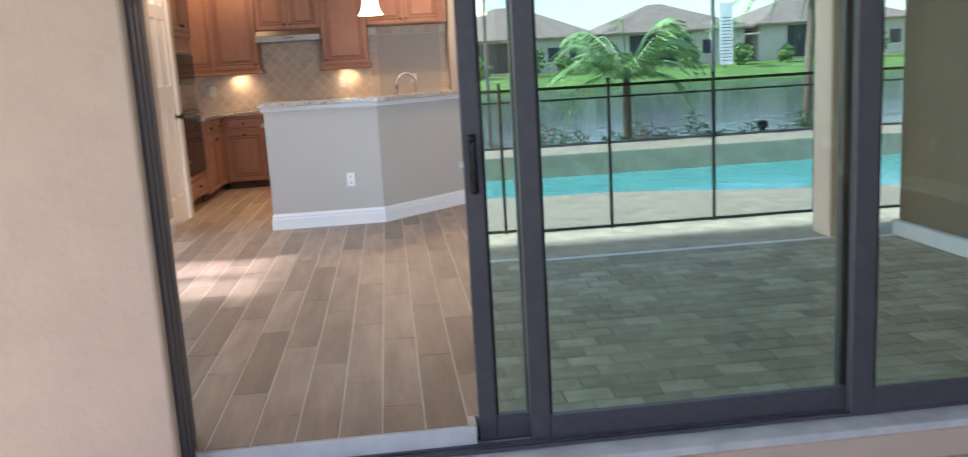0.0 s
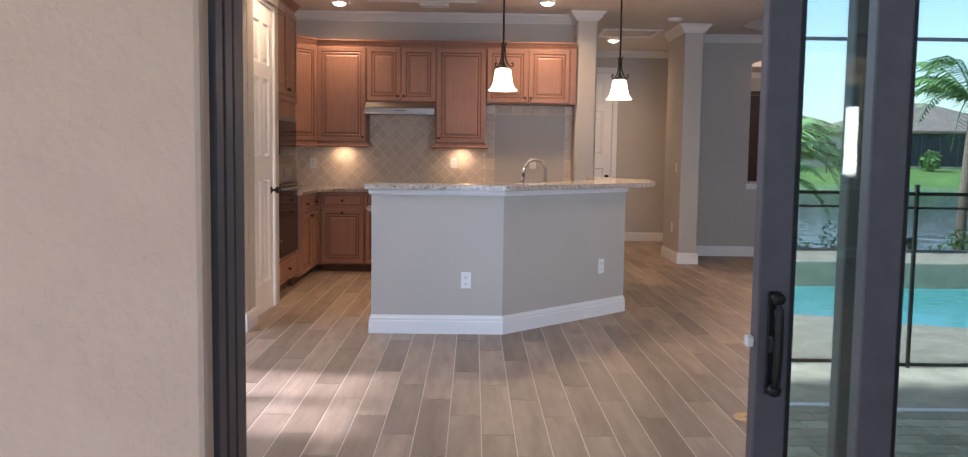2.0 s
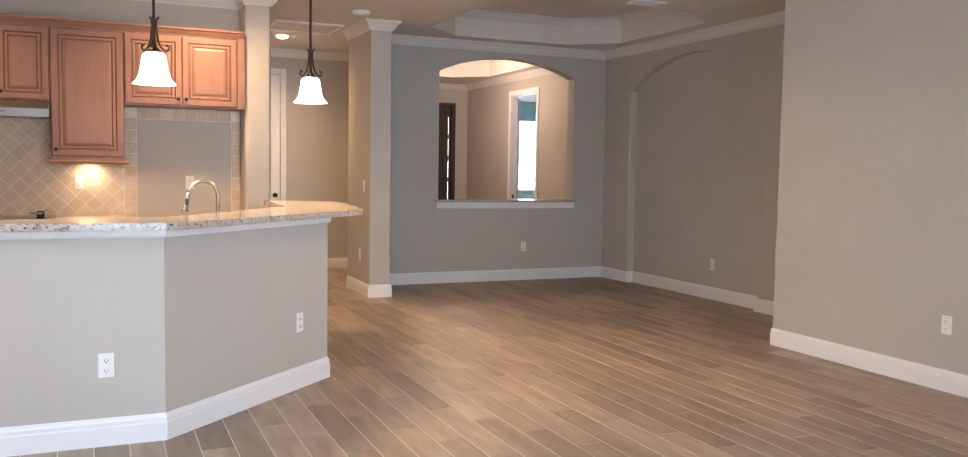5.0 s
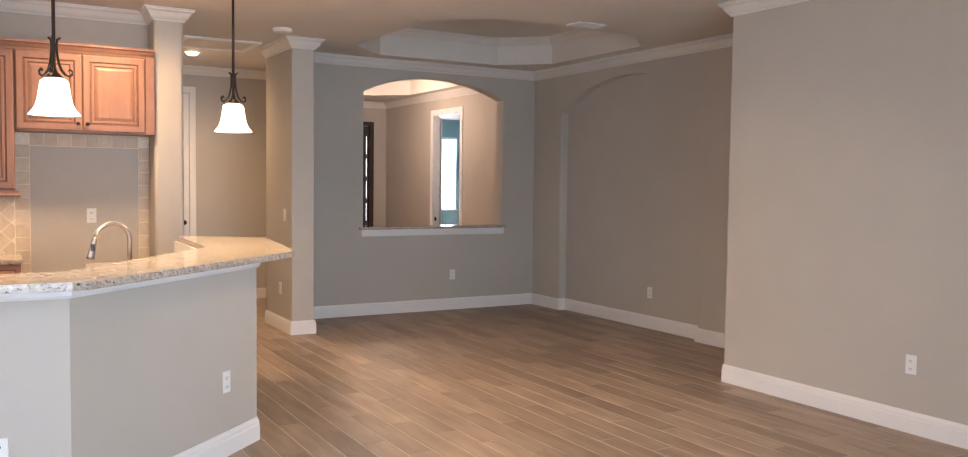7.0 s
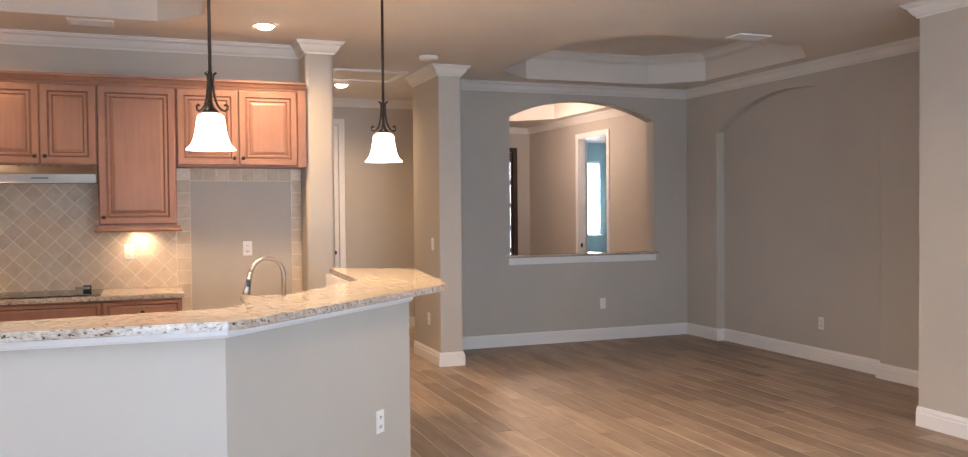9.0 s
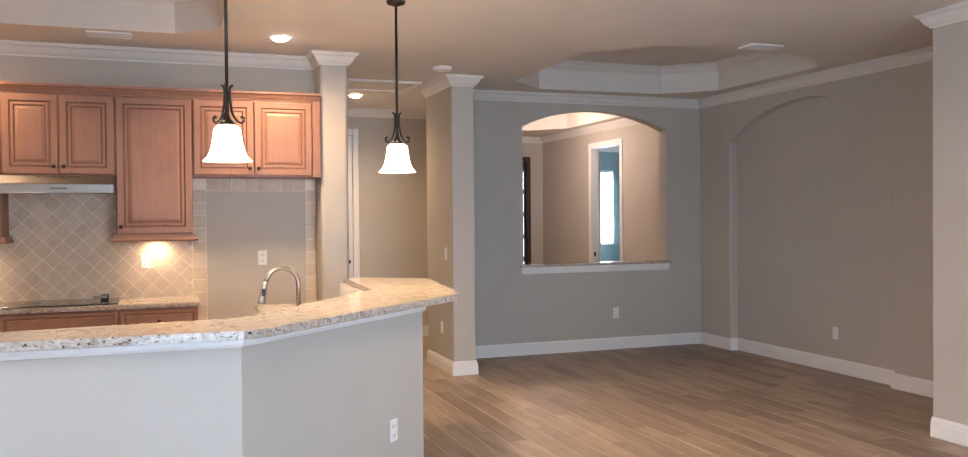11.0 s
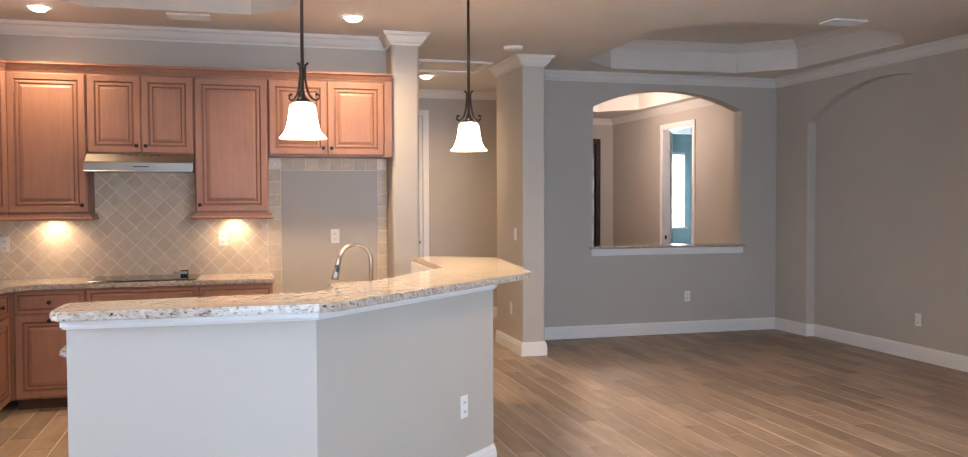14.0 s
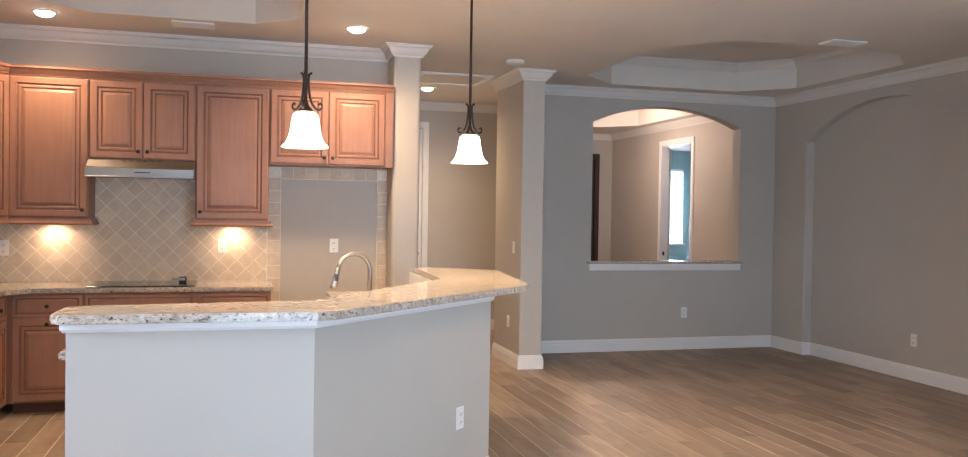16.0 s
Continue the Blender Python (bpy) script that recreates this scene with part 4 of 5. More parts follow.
# ---- outlets and switches ----
def wall_plate(m, kind, where):
    """A cover plate in m's x and z, facing m's -y."""
    name = "power_outlet" if kind == "outlet" else "light_switch"
    t = new(name)
    t.matrix_basis = Matrix.Translation(m.translation)
    tagged(t, ("white duplex power outlet on the " if kind == "outlet" else "white rocker light switch on the ") + where, "outlet" if kind == "outlet" else "switch", "wall plates")
    bm = boxes((-0.036, 0.036, -0.006, 0, -0.059, 0.059), bev=0.003, seg=2)
    bm.transform(m)
    part("plate", bm, M_WHITEPL, t)
    if kind == "outlet":
        for s in (-1, 1):
            bm = boxes((-0.016, 0.016, -0.009, -0.006, s * 0.024 - 0.014, s * 0.024 + 0.014), bev=0.003)
            bm.transform(m)
            r = part("receptacle", bm, M_WHITEPL, t)
            bm = boxes((-0.009, -0.006, -0.0096, -0.0088, s * 0.024 - 0.004, s * 0.024 + 0.006), (0.005, 0.008, -0.0096, -0.0088, s * 0.024 - 0.004, s * 0.024 + 0.005), (-0.003, 0.002, -0.0096, -0.0088, s * 0.024 - 0.011, s * 0.024 - 0.006))
            bm.transform(m)
            part("slots", bm, M_SLOT, r)
    else:
        bm = boxes((-0.016, 0.016, -0.010, -0.006, -0.033, 0.033), bev=0.003)
        bm.transform(m)
        part("rocker", bm, M_WHITEPL, t)
    return t


diag = math.degrees(math.atan2(IC[1] - IB[1], IC[0] - IB[0]))
on_diag = lambda s, z: pose(IB[0] + (IC[0] - IB[0]) * s, IB[1] + (IC[1] - IB[1]) * s, z, 0, 0, diag)
wall_plate(pose(-0.27, 7.737, 0.39), "outlet", "island wall")
wall_plate(on_diag(0.785, 0.405), "outlet", "angled island wall")
wall_plate(pose(4.482, FAR, 0.413), "outlet", "wall under the pass-through")
wall_plate(pose(NB, 10.755, 0.375, 0, 0, -90), "outlet", "niche wall")
wall_plate(pose(4.59, 7.05, 0.42, 0, 0, -90), "outlet", "projecting living-room wall")
wall_plate(pose(-0.455, KW - 0.014, 1.19), "outlet", "tiled backsplash")
wall_plate(pose(-2.05, KW - 0.014, 1.165), "outlet", "tiled backsplash")
wall_plate(pose(0.447, KW, 1.195), "outlet", "wall of the refrigerator space")
wall_plate(pose(COLX0, 12.2, 1.16, 0, 0, -90), "switch", "column")
wall_plate(pose(COLX0, 12.35, 0.42, 0, 0, -90), "outlet", "column near the floor")


# ---- inside doors ----
def panel_door(name, m, w, h, label, hinge_left=True, knob_left=False):
    """A six-panel door in m's x and z, facing m's -y."""
    t = new(name)
    t.matrix_basis = m.copy()
    tagged(t, label, "door", kind="structure")
    st, mid = 0.115, 0.10
    pw = (w - 2 * st - mid) / 2
    zs = [(0.24, 0.24 + 0.34 * h), (0.24 + 0.34 * h + 0.19, h - 0.56), (h - 0.45, h - 0.13)]

    def add(nm, bm, mat, parent=None, label=""):
        bm.transform(m)
        return part(nm, bm, mat, parent or t, label)
    cols = [(0, st), (st + pw, st + pw + mid), (w - st, w)]
    bm = bmesh.new()
    for a, b in cols:
        box(bm, a, b, -0.022, 0.013, 0, h)
    edges_z = [0] + [v for z in zs for v in z] + [h]
    for i in range(0, len(edges_z), 2):
        for a in (st, st + pw + mid):
            box(bm, a, a + pw, -0.022, 0.013, edges_z[i], edges_z[i + 1])
    add("slab", bm, M_TRIM)
    for z0, z1 in zs:
        for a in (st, st + pw + mid):
            bm = rings_panel(bmesh.new(), Matrix.Translation((a, 0, z0)), pw, z1 - z0, [(0, 0.0), (0, 0.021), (0.014, 0.008), (0.030, 0.008), (0.050, 0.017)])
            add("panel", bm, M_TRIM)
    kx = 0.065 if knob_left else w - 0.065
    bm = lathe(bmesh.new(), (0, 0, 0), [(0.030, 0.0), (0.030, 0.005), (0.012, 0.010), (0.010, 0.030), (0.024, 0.040), (0.029, 0.052), (0.024, 0.064), (0.008, 0.068)], 20)
    bm.transform(Matrix.Translation((kx, -0.022, 0.97)) @ Matrix.Rotation(radians(90), 4, 'X'))
    add("door_knob", bm, M_BLACK, None, "black round door knob")
    for hz in (0.33, 0.95, 1.58, h - 0.21):
        hx = -0.012 if hinge_left else w - 0.006
        add("hinge", boxes((hx, hx + 0.020, -0.030, -0.018, hz - 0.05, hz + 0.05), bev=0.003), M_BLACK, None, "black hinge")
    return t


def casing(m, w, h, cw=0.075):
    bm = boxes((-cw - 0.01, -0.01, -0.018, 0, 0, h + 0.01 + cw), (w + 0.01, w + 0.01 + cw, -0.018, 0, 0, h + 0.01 + cw), (-0.01, w + 0.01, -0.018, 0, h + 0.01, h + 0.01 + cw), bev=0.004)
    box(bm, -0.01, -0.002, 0, 0.11, 0, h + 0.01)
    box(bm, w + 0.002, w + 0.01, 0, 0.11, 0, h + 0.01)
    box(bm, -0.002, w + 0.002, 0, 0.11, h + 0.002, h + 0.01)
    bm.transform(m)
    return structure("door_casing", bm, M_TRIM, "white painted door casing", "door casing")


mp = pose(PX - 0.040, 8.055, 0.0, 0, 0, 90)
casing(mp, 0.715, 2.43, 0.030)
panel_door("door_1", mp @ Matrix.Translation((0, 0.020, 0.008)), 0.715, 2.42, "white six-panel pantry door with black hinges and knob")
mh = pose(1.09, 14.75, 0.0)
casing(mh, 0.76, 2.53)
panel_door("door_2", mh @ Matrix.Translation((0, -0.004, 0.008)), 0.76, 2.52, "white six-panel hallway door with black knob")
ms = pose(FX, 15.94, 0.0, 0, 0, -90)
casing(ms, 0.87, 2.525)
t = tagged(new("door_3"), "white study door standing open against the wall", "door", kind="structure")
t.matrix_basis = pose(FX, 15.93, 0)
part("slab", boxes((FX + 0.13, FX + 0.165, 15.97, 16.80, 0.01, 2.50), bev=0.003), M_TRIM, t)
part("strike", boxes((FX + 0.02, FX + 0.05, 15.926, 15.932, 0.90, 0.96)), M_BLACK, t)
# dark front door
t = tagged(new("door_4"), "dark stained front door with narrow glass strips", "door", kind="structure")
t.matrix_basis = pose(5.040, 17.740, 0)
part("slab", boxes((4.500, 5.410, 17.730, 17.780, 0.01, 2.44), bev=0.004), M_DOORDK, t)
part("jamb", boxes((5.420, 5.500, 17.710, 17.789, 0.0, 2.52), (4.410, 4.490, 17.710, 17.789, 0.0, 2.52), (4.490, 5.420, 17.710, 17.789, 2.45, 2.52), bev=0.003), M_DOORDK, t)
for k in range(5):
    part("pane", boxes((5.366, 5.374, 17.726, 17.732, 0.45 + 0.38 * k, 0.75 + 0.38 * k)), M_WINLIT, t, "narrow bright glass strip")

# study window with blinds
w1 = tagged(new("window_1"), "bright study window with white horizontal blinds", "window", kind="structure")
w1.matrix_basis = pose(SW0, 20.6, SZ0)
part("window_frame", boxes((SW0, SW0 + 0.05, 20.62, 20.68, SZ0, SZ1), (SW1 - 0.05, SW1, 20.62, 20.68, SZ0, SZ1), (SW0, SW1, 20.62, 20.68, SZ0, SZ0 + 0.05), (SW0, SW1, 20.62, 20.68, SZ1 - 0.05, SZ1), (SW0, SW1, 20.62, 20.68, 1.70, 1.74)), M_TRIM, w1)
part("pane", boxes((SW0, SW1, 20.690, 20.694, SZ0, SZ1)), M_WINLIT, w1, "pane glowing in place of daylight")
part("window_sill", boxes((SW0 - 0.04, SW1 + 0.04, 20.53, 20.62, SZ0 - 0.03, SZ0), bev=0.004), M_TRIM, w1)
for k in range(34):
    z = SZ0 + 0.03 + k * 0.045
    bm = boxes((SW0 + 0.01, SW1 - 0.01, -0.021, 0.021, -0.0012, 0.0012))
    bm.transform(Matrix.Translation((0, 20.59, z)) @ Matrix.Rotation(radians(48), 4, 'X'))
    part("blind_slat", bm, M_BLIND, w1)
part("head_rail", boxes((SW0 + 0.005, SW1 - 0.005, 20.57, 20.615, SZ1 - 0.05, SZ1 - 0.005), bev=0.003), M_BLIND, w1)
# nook window frame in the left wall
w2 = tagged(new("window_2"), "breakfast-nook window with white frame", "window", kind="structure")
w2.matrix_basis = pose(-3.5, NY0, NZ0)
part("window_frame", boxes((-3.53, -3.47, NY0, NY0 + 0.05, NZ0, NZ1), (-3.53, -3.47, NY1 - 0.05, NY1, NZ0, NZ1), (-3.53, -3.47, NY0 + 0.05, NY1 - 0.05, NZ0, NZ0 + 0.05), (-3.53, -3.47, NY0 + 0.05, NY1 - 0.05, NZ1 - 0.05, NZ1), (-3.53, -3.47, 6.28, 6.36, NZ0 + 0.05, NZ1 - 0.05)), M_TRIM, w2)

# brass cover plate in the floor
t = thing("floor_outlet", (1.17, 5.78, 0.0), "round brass floor outlet cover set in the tile", "floor outlet")
part("ring", lathe(bmesh.new(), (1.17, 5.78, 0.001), [(0.038, 0.0), (0.075, 0.0), (0.073, 0.004), (0.040, 0.004)], 32, True), M_BRASS, t)
part("lid", lathe(bmesh.new(), (1.17, 5.78, 0.001), [(0.038, 0.0), (0.038, 0.003)], 24), M_BRASS, t)
part("slots", boxes((1.155, 1.160, 5.765, 5.795, 0.004, 0.0048), (1.180, 1.185, 5.765, 5.795, 0.004, 0.0048)), M_SLOT, t)


# ---- outdoors, seen in the glass ----
LZ = -0.20
bm = bmesh.new()
prof = [(60, -1.9), (-7.95, -1.9), (-7.96, -0.38), (-9.5, -0.55), (-12, -1.4), (-60, -1.8), (-63, -1.1), (-70, -0.2), (-82, 0.55), (-140, 0.9), (-2500, 1.0)]
rows = []
for y, z in prof:
    rows.append([bm.verts.new((x, y, z)) for x in (-1800, -120, -40, 0, 40, 120, 1800)])
for a, b in zip(rows, rows[1:]):
    for k in range(6):
        bm.faces.new((a[k], a[k + 1], b[k + 1], b[k]))
structure("ground", bm, M_GRASS, "green lawn sloping to the lake", "lawn")
structure("lake_water", boxes((-400, 400, -64, -8.4, -0.95, -0.90)), M_LAKE, "rippled grey-blue lake", "lake")


def pool_edge(x):
    """Near edge of the pool, curving."""
    return -3.65 + 1.05 / (1 + math.exp(-(x - 3.3) * 2.2)) + 0.12 * math.sin(x * 1.1)


xs = [-8 + 0.4 * k for k in range(56)]
bm = bmesh.new()
for x in xs[:-1]:
    q = [(x, pool_edge(x)), (x + 0.4, pool_edge(x + 0.4)), (x + 0.4, -0.30), (x, -0.30)]
    prism(bm, q, -1.8, LZ)
bmesh.ops.remove_doubles(bm, verts=bm.verts, dist=0.001)
structure("pool_deck", bm, M_DECK, "tan paver pool deck", "deck")
structure("pool_floor", boxes((-8, 14, -6.0, -1.5, -1.85, -1.80)), M_POOL, "turquoise pool floor", "pool")
structure("pool_water", boxes((-8, 14, -5.9, -1.6, LZ - 0.14, LZ - 0.10)), M_POOL, "clear turquoise swimming pool water", "pool")
bm = boxes((-8, 14, -6.25, -5.85, -1.8, 0.02), bev=0.02, seg=2)
structure("pool_raised_edge", bm, M_DECK, "raised tan stone edge along the pool", "pool edge")
structure("far_deck", boxes((-8, 14, -7.9, -6.25, -1.8, LZ + 0.14)), M_DECK, "tan paver strip behind the pool", "deck")
structure("drain_strip", boxes((-4, 4.5, -0.30, -0.24, LZ - 0.05, LZ + 0.004)), M_TRIM, "white slotted drain strip in the paving", "drain")
structure("lanai_slab", boxes((-4, 4.5, -0.24, 3.0, LZ - 0.2, LZ - 0.012)), M_DECK, "covered patio base under the pavers", "patio")
structure("lanai_roof", boxes((-4.2, 4.6, -0.4, 3.0, 2.85, 3.0)), M_CEIL, "painted ceiling of the covered patio", "ceiling")
structure("lanai_column", boxes((3.46, 3.74, -0.55, -0.27, LZ, 2.85), bev=0.015, seg=2), M_STUCCO, "sand stucco patio column", "column")
structure("lanai_wall", boxes((4.0, 4.15, -0.3, 3.0, LZ - 0.1, 2.85)), M_BROWN, "dark brown end wall of the covered patio", "wall")
structure("lanai_curb", boxes((3.94, 4.0, -0.3, 2.98, LZ, LZ + 0.12), bev=0.008), M_TRIM, "pale curb along the patio end wall", "curb")


# pool safety fence
def fence_panel(x0, x1, y):
    t = thing("pool_fence_panel", (x0, y, LZ), "black mesh pool safety fence panel between slim posts", "fence", "pool fence panels")
    part("post", boxes((x0 - 0.013, x0 + 0.013, y - 0.013, y + 0.013, LZ, LZ + 1.30), bev=0.004), M_BLACK, t)
    part("post_cap", boxes((x0 - 0.017, x0 + 0.017, y - 0.017, y + 0.017, LZ + 1.30, LZ + 1.325), bev=0.006), M_BLACK, t)
    part("top_band", boxes((x0 + 0.013, x1 - 0.013, y - 0.003, y + 0.003, LZ + 1.245, LZ + 1.270)), M_BLACK, t)
    part("second_band", boxes((x0 + 0.013, x1 - 0.013, y - 0.003, y + 0.003, LZ + 1.150, LZ + 1.165)), M_BLACK, t)
    part("bottom_band", boxes((x0 + 0.013, x1 - 0.013, y - 0.003, y + 0.003, LZ + 0.01, LZ + 0.035)), M_BLACK, t)
    part("mesh", boxes((x0 + 0.013, x1 - 0.013, y - 0.0008, y + 0.0008, LZ + 0.035, LZ + 1.245)), M_MESH, t, "see-through black mesh fabric")


for k in range(9):
    fence_panel(-1.77 + 0.94 * k, -0.83 + 0.94 * k, -1.33)

# screen cage
t = thing("pool_cage", (5.4, -7.8, LZ + 0.14), "dark bronze aluminium pool cage frame", "pool cage")
for k in range(4):
    x = -2.0 + 3.7 * k
    part("post", boxes((x - 0.025, x + 0.025, -7.83, -7.77, LZ + 0.14, 4.6), bev=0.003), M_BRONZE, t)
part("cross_beam", boxes((-8, 13, -7.83, -7.78, 3.00, 3.05)), M_BRONZE, t)
part("eave_beam", boxes((-8, 13, -7.84, -7.76, 4.55, 4.65)), M_BRONZE, t)
part("bottom_plate", boxes((-8, 13, -7.83, -7.78, LZ + 0.14, LZ + 0.18)), M_BRONZE, t)
t = thing("path_bollard", (6.44, -8.25, -0.45), "dark metal garden bollard light by the lake", "bollard")
part("stem", lathe(bmesh.new(), (6.44, -8.25, -0.45), [(0.05, 0.0), (0.05, 0.42), (0.045, 0.43)], 16), M_BLACK, t)
part("head", lathe(bmesh.new(), (6.44, -8.25, -0.03), [(0.05, 0.0), (0.085, 0.03), (0.085, 0.12), (0.05, 0.15)], 16), M_BLACK, t)


# plants
def frond(bm, base, yaw, length, rise, droop, leaf, rng):
    """A feather leaf: a curved rib with leaflets on both sides."""
    d = Vector((math.cos(yaw), math.sin(yaw), 0))
    pts = []
    for k in range(15):
        s = k / 14
        pts.append(Vector(base) + d * (length * s * (1 - 0.12 * s)) + Vector((0, 0, rise * math.sin(s * 1.9) - droop * s * s)))
    tube(bm, pts, [0.012 * (1 - 0.8 * k / 14) + 0.002 for k in range(15)], 5)
    side = Vector((-d.y, d.x, 0))
    for k in range(2, 15):
        for j in range(2):
            p = pts[k - 1].lerp(pts[k], j / 2)
            ll = leaf * math.sin(math.pi * (0.12 + 0.86 * (k + j / 2) / 15)) * rng.uniform(0.85, 1.1)
            for sgn in (-1, 1):
                tip = p + side * sgn * ll * 0.8 + d * ll * 0.5 - Vector((0, 0, ll * rng.uniform(0.2, 0.5)))
                q = p + (tip - p) * 0.5 + Vector((0, 0, 0.02 * ll))
                w = d * 0.019
                v = [bm.verts.new(c) for c in (p - w, q - w * 1.2, tip, q + w * 1.2, p + w)]
                bm.faces.new(v)


def palm(x, y, z, trunk_h, n, length, label, rng, lean=0.0):
    t = thing("palm_tree", (x, y, z), label, "palm tree")
    pts = [(x + lean * (k / 6) ** 2, y, z + trunk_h * k / 6) for k in range(7)]
    part("trunk", tube(bmesh.new(), pts, [0.085 - 0.004 * k for k in range(7)], 12), M_TRUNK, t, smooth=True)
    bm = bmesh.new()
    top = (x + lean, y, z + trunk_h - 0.02)
    for k in range(n):
        a = 2.4 * k + rng.uniform(-0.2, 0.2)
        frond(bm, top, a, length * rng.uniform(0.8, 1.1), length * rng.uniform(0.15, 0.75), length * rng.uniform(0.25, 0.75), length * 0.26, rng)
    part("crown", bm, M_LEAF, t)


rng = random.Random(5)
palm(4.2, -8.7, -0.45, 1.45, 26, 1.6, "short feathery palm on the lake bank", rng)
palm(7.6, -9.0, -0.5, 2.75, 22, 1.5, "taller palm with drooping fronds by the cage", rng, 0.1)
palm(31.0, -72, 0.0, 3.6, 14, 2.2, "palm in a far garden", rng)


def shrub(x, y, z, r, h, rng, flowers):
    t = thing("shrub", (x, y, z), "low leafy shrub with red flowers on the bank" if flowers else "low leafy green shrub on the bank", "shrub", "bank shrubs")
    bm, fl = bmesh.new(), bmesh.new()
    for k in range(240):
        a, rr = rng.uniform(0, 6.28), r * math.sqrt(rng.random())
        p = Vector((x + rr * math.cos(a), y + rr * math.sin(a), z + h * (0.1 + 0.9 * rng.random() * (1 - 0.5 * (rr / r) ** 2))))
        d = Vector((rng.uniform(-1, 1), rng.uniform(-1, 1), rng.uniform(-0.2, 1))).normalized()
        s = d.cross(Vector((0.3, 0.5, 0.8))).normalized() * 0.022
        L = rng.uniform(0.05, 0.11)
        tgt = fl if flowers and k % 9 == 0 else bm
        tgt.faces.new([tgt.verts.new(c) for c in (p, p + d * L * 0.5 + s, p + d * L, p + d * L * 0.5 - s)])
    for k in range(6):
        a = rng.uniform(0, 6.28)
        tube(bm, [(x, y, z), (x + r * 0.5 * math.cos(a), y + r * 0.5 * math.sin(a), z + h * 0.7)], [0.010, 0.004], 5)
    part("leaves", bm, M_LEAF2, t)
    if flowers:
        part("flowers", fl, M_FLOWER, t, "red flowers")
    else:
        fl.free()


for k in range(16):
    shrub(0.8 + 0.50 * k + rng.uniform(-0.15, 0.15), -8.30 + rng.uniform(-0.2, 0.1), -0.40, rng.uniform(0.22, 0.36), rng.uniform(0.35, 0.75), rng, k in (4, 5, 7))


def house(cx, cy, w, d, base, eave, ridge, label):
    t = thing("house", (cx, cy, base), label, "house", "houses across the lake")
    part("wall", boxes((cx - w / 2, cx + w / 2, cy - d, cy, base - 0.5, eave)), M_HOUSE, t)
    o = 0.7
    x0, x1, y0, y1 = cx - w / 2 - o, cx + w / 2 + o, cy - d - o, cy + o
    rw = max(0.3, (w - d) / 2)
    bm = bmesh.new()
    lo = [bm.verts.new(p) for p in ((x0, y0, eave), (x1, y0, eave), (x1, y1, eave), (x0, y1, eave))]
    up = [bm.verts.new(p) for p in ((x0, y0, eave + 0.2), (x1, y0, eave + 0.2), (x1, y1, eave + 0.2), (x0, y1, eave + 0.2))]
    r = [bm.verts.new((cx - rw, (y0 + y1) / 2, ridge)), bm.verts.new((cx + rw, (y0 + y1) / 2, ridge))]
    for k in range(4):
        bm.faces.new((lo[k], lo[(k + 1) % 4], up[(k + 1) % 4], up[k]))
    bm.faces.new(lo)
    bm.faces.new((up[0], up[1], r[1], r[0]))
    bm.faces.new((up[2], up[3], r[0], r[1]))
    bm.faces.new((up[1], up[2], r[1]))
    bm.faces.new((up[3], up[0], r[0]))
    part("roof", bm, M_ROOF, t, "brown hipped tile roof")
    part("porch_screen", boxes((cx - w * 0.32, cx + w * 0.12, cy - 0.1, cy + 0.03, base + 0.1, eave - 0.1)), M_SCREEN, t, "dark screened porch")
    for k in range(4):
        px = cx - w * 0.32 + w * 0.44 * (k + 0.5) / 4
        part("porch_post", boxes((px - 0.06, px + 0.06, cy + 0.03, cy + 0.07, base + 0.1, eave - 0.1)), M_BRONZE, t)
    for k in (0.24, 0.38):
        wd = part("window", boxes((cx + w * k - 0.6, cx + w * k + 0.6, cy, cy + 0.04, base + 0.9, base + 2.3)), M_SCREEN, t)
        part("sill", boxes((cx + w * k - 0.7, cx + w * k + 0.7, cy, cy + 0.10, base + 0.82, base + 0.9)), M_TRIM, wd)


house(13.0, -80, 15.5, 13, 0.55, 3.65, 7.3, "tan house with brown hipped roof across the lake")
house(29.0, -80, 14.5, 13, 0.55, 3.70, 6.9, "tan house with brown hipped roof across the lake")
house(46.0, -80, 16.5, 14, 0.55, 3.9, 7.2, "tan house with brown hipped roof across the lake")
house(-6.0, -80, 16.0, 13, 0.55, 3.7, 7.0, "tan house with brown hipped roof across the lake")
for k in range(9):
    x = 8 + 5.0 * k + rng.uniform(-1.5, 1.5)
    t = thing("garden_bush", (x, -76, 0.2), "rounded green garden bush across the lake", "bush", "far garden bushes")
    bm = bmesh.new()
    R = rng.uniform(0.8, 1.6)
    for j in range(220):
        v = Vector((rng.gauss(0, 1), rng.gauss(0, 1), rng.gauss(0, 1))).normalized() * R * rng.uniform(0.5, 1.0)
        p = Vector((x, -76, 0.2 + R)) + Vector((v.x, v.y, v.z * 1.1))
        s = Vector((rng.uniform(-1, 1), rng.uniform(-1, 1), rng.uniform(-1, 1))).normalized() * 0.24
        u = s.cross(Vector((0.2, 0.9, 0.4))).normalized() * 0.16
        bm.faces.new([bm.verts.new(c) for c in (p - s, p + u, p + s, p - u)])
    part("leaves", bm, M_LEAF2, t)

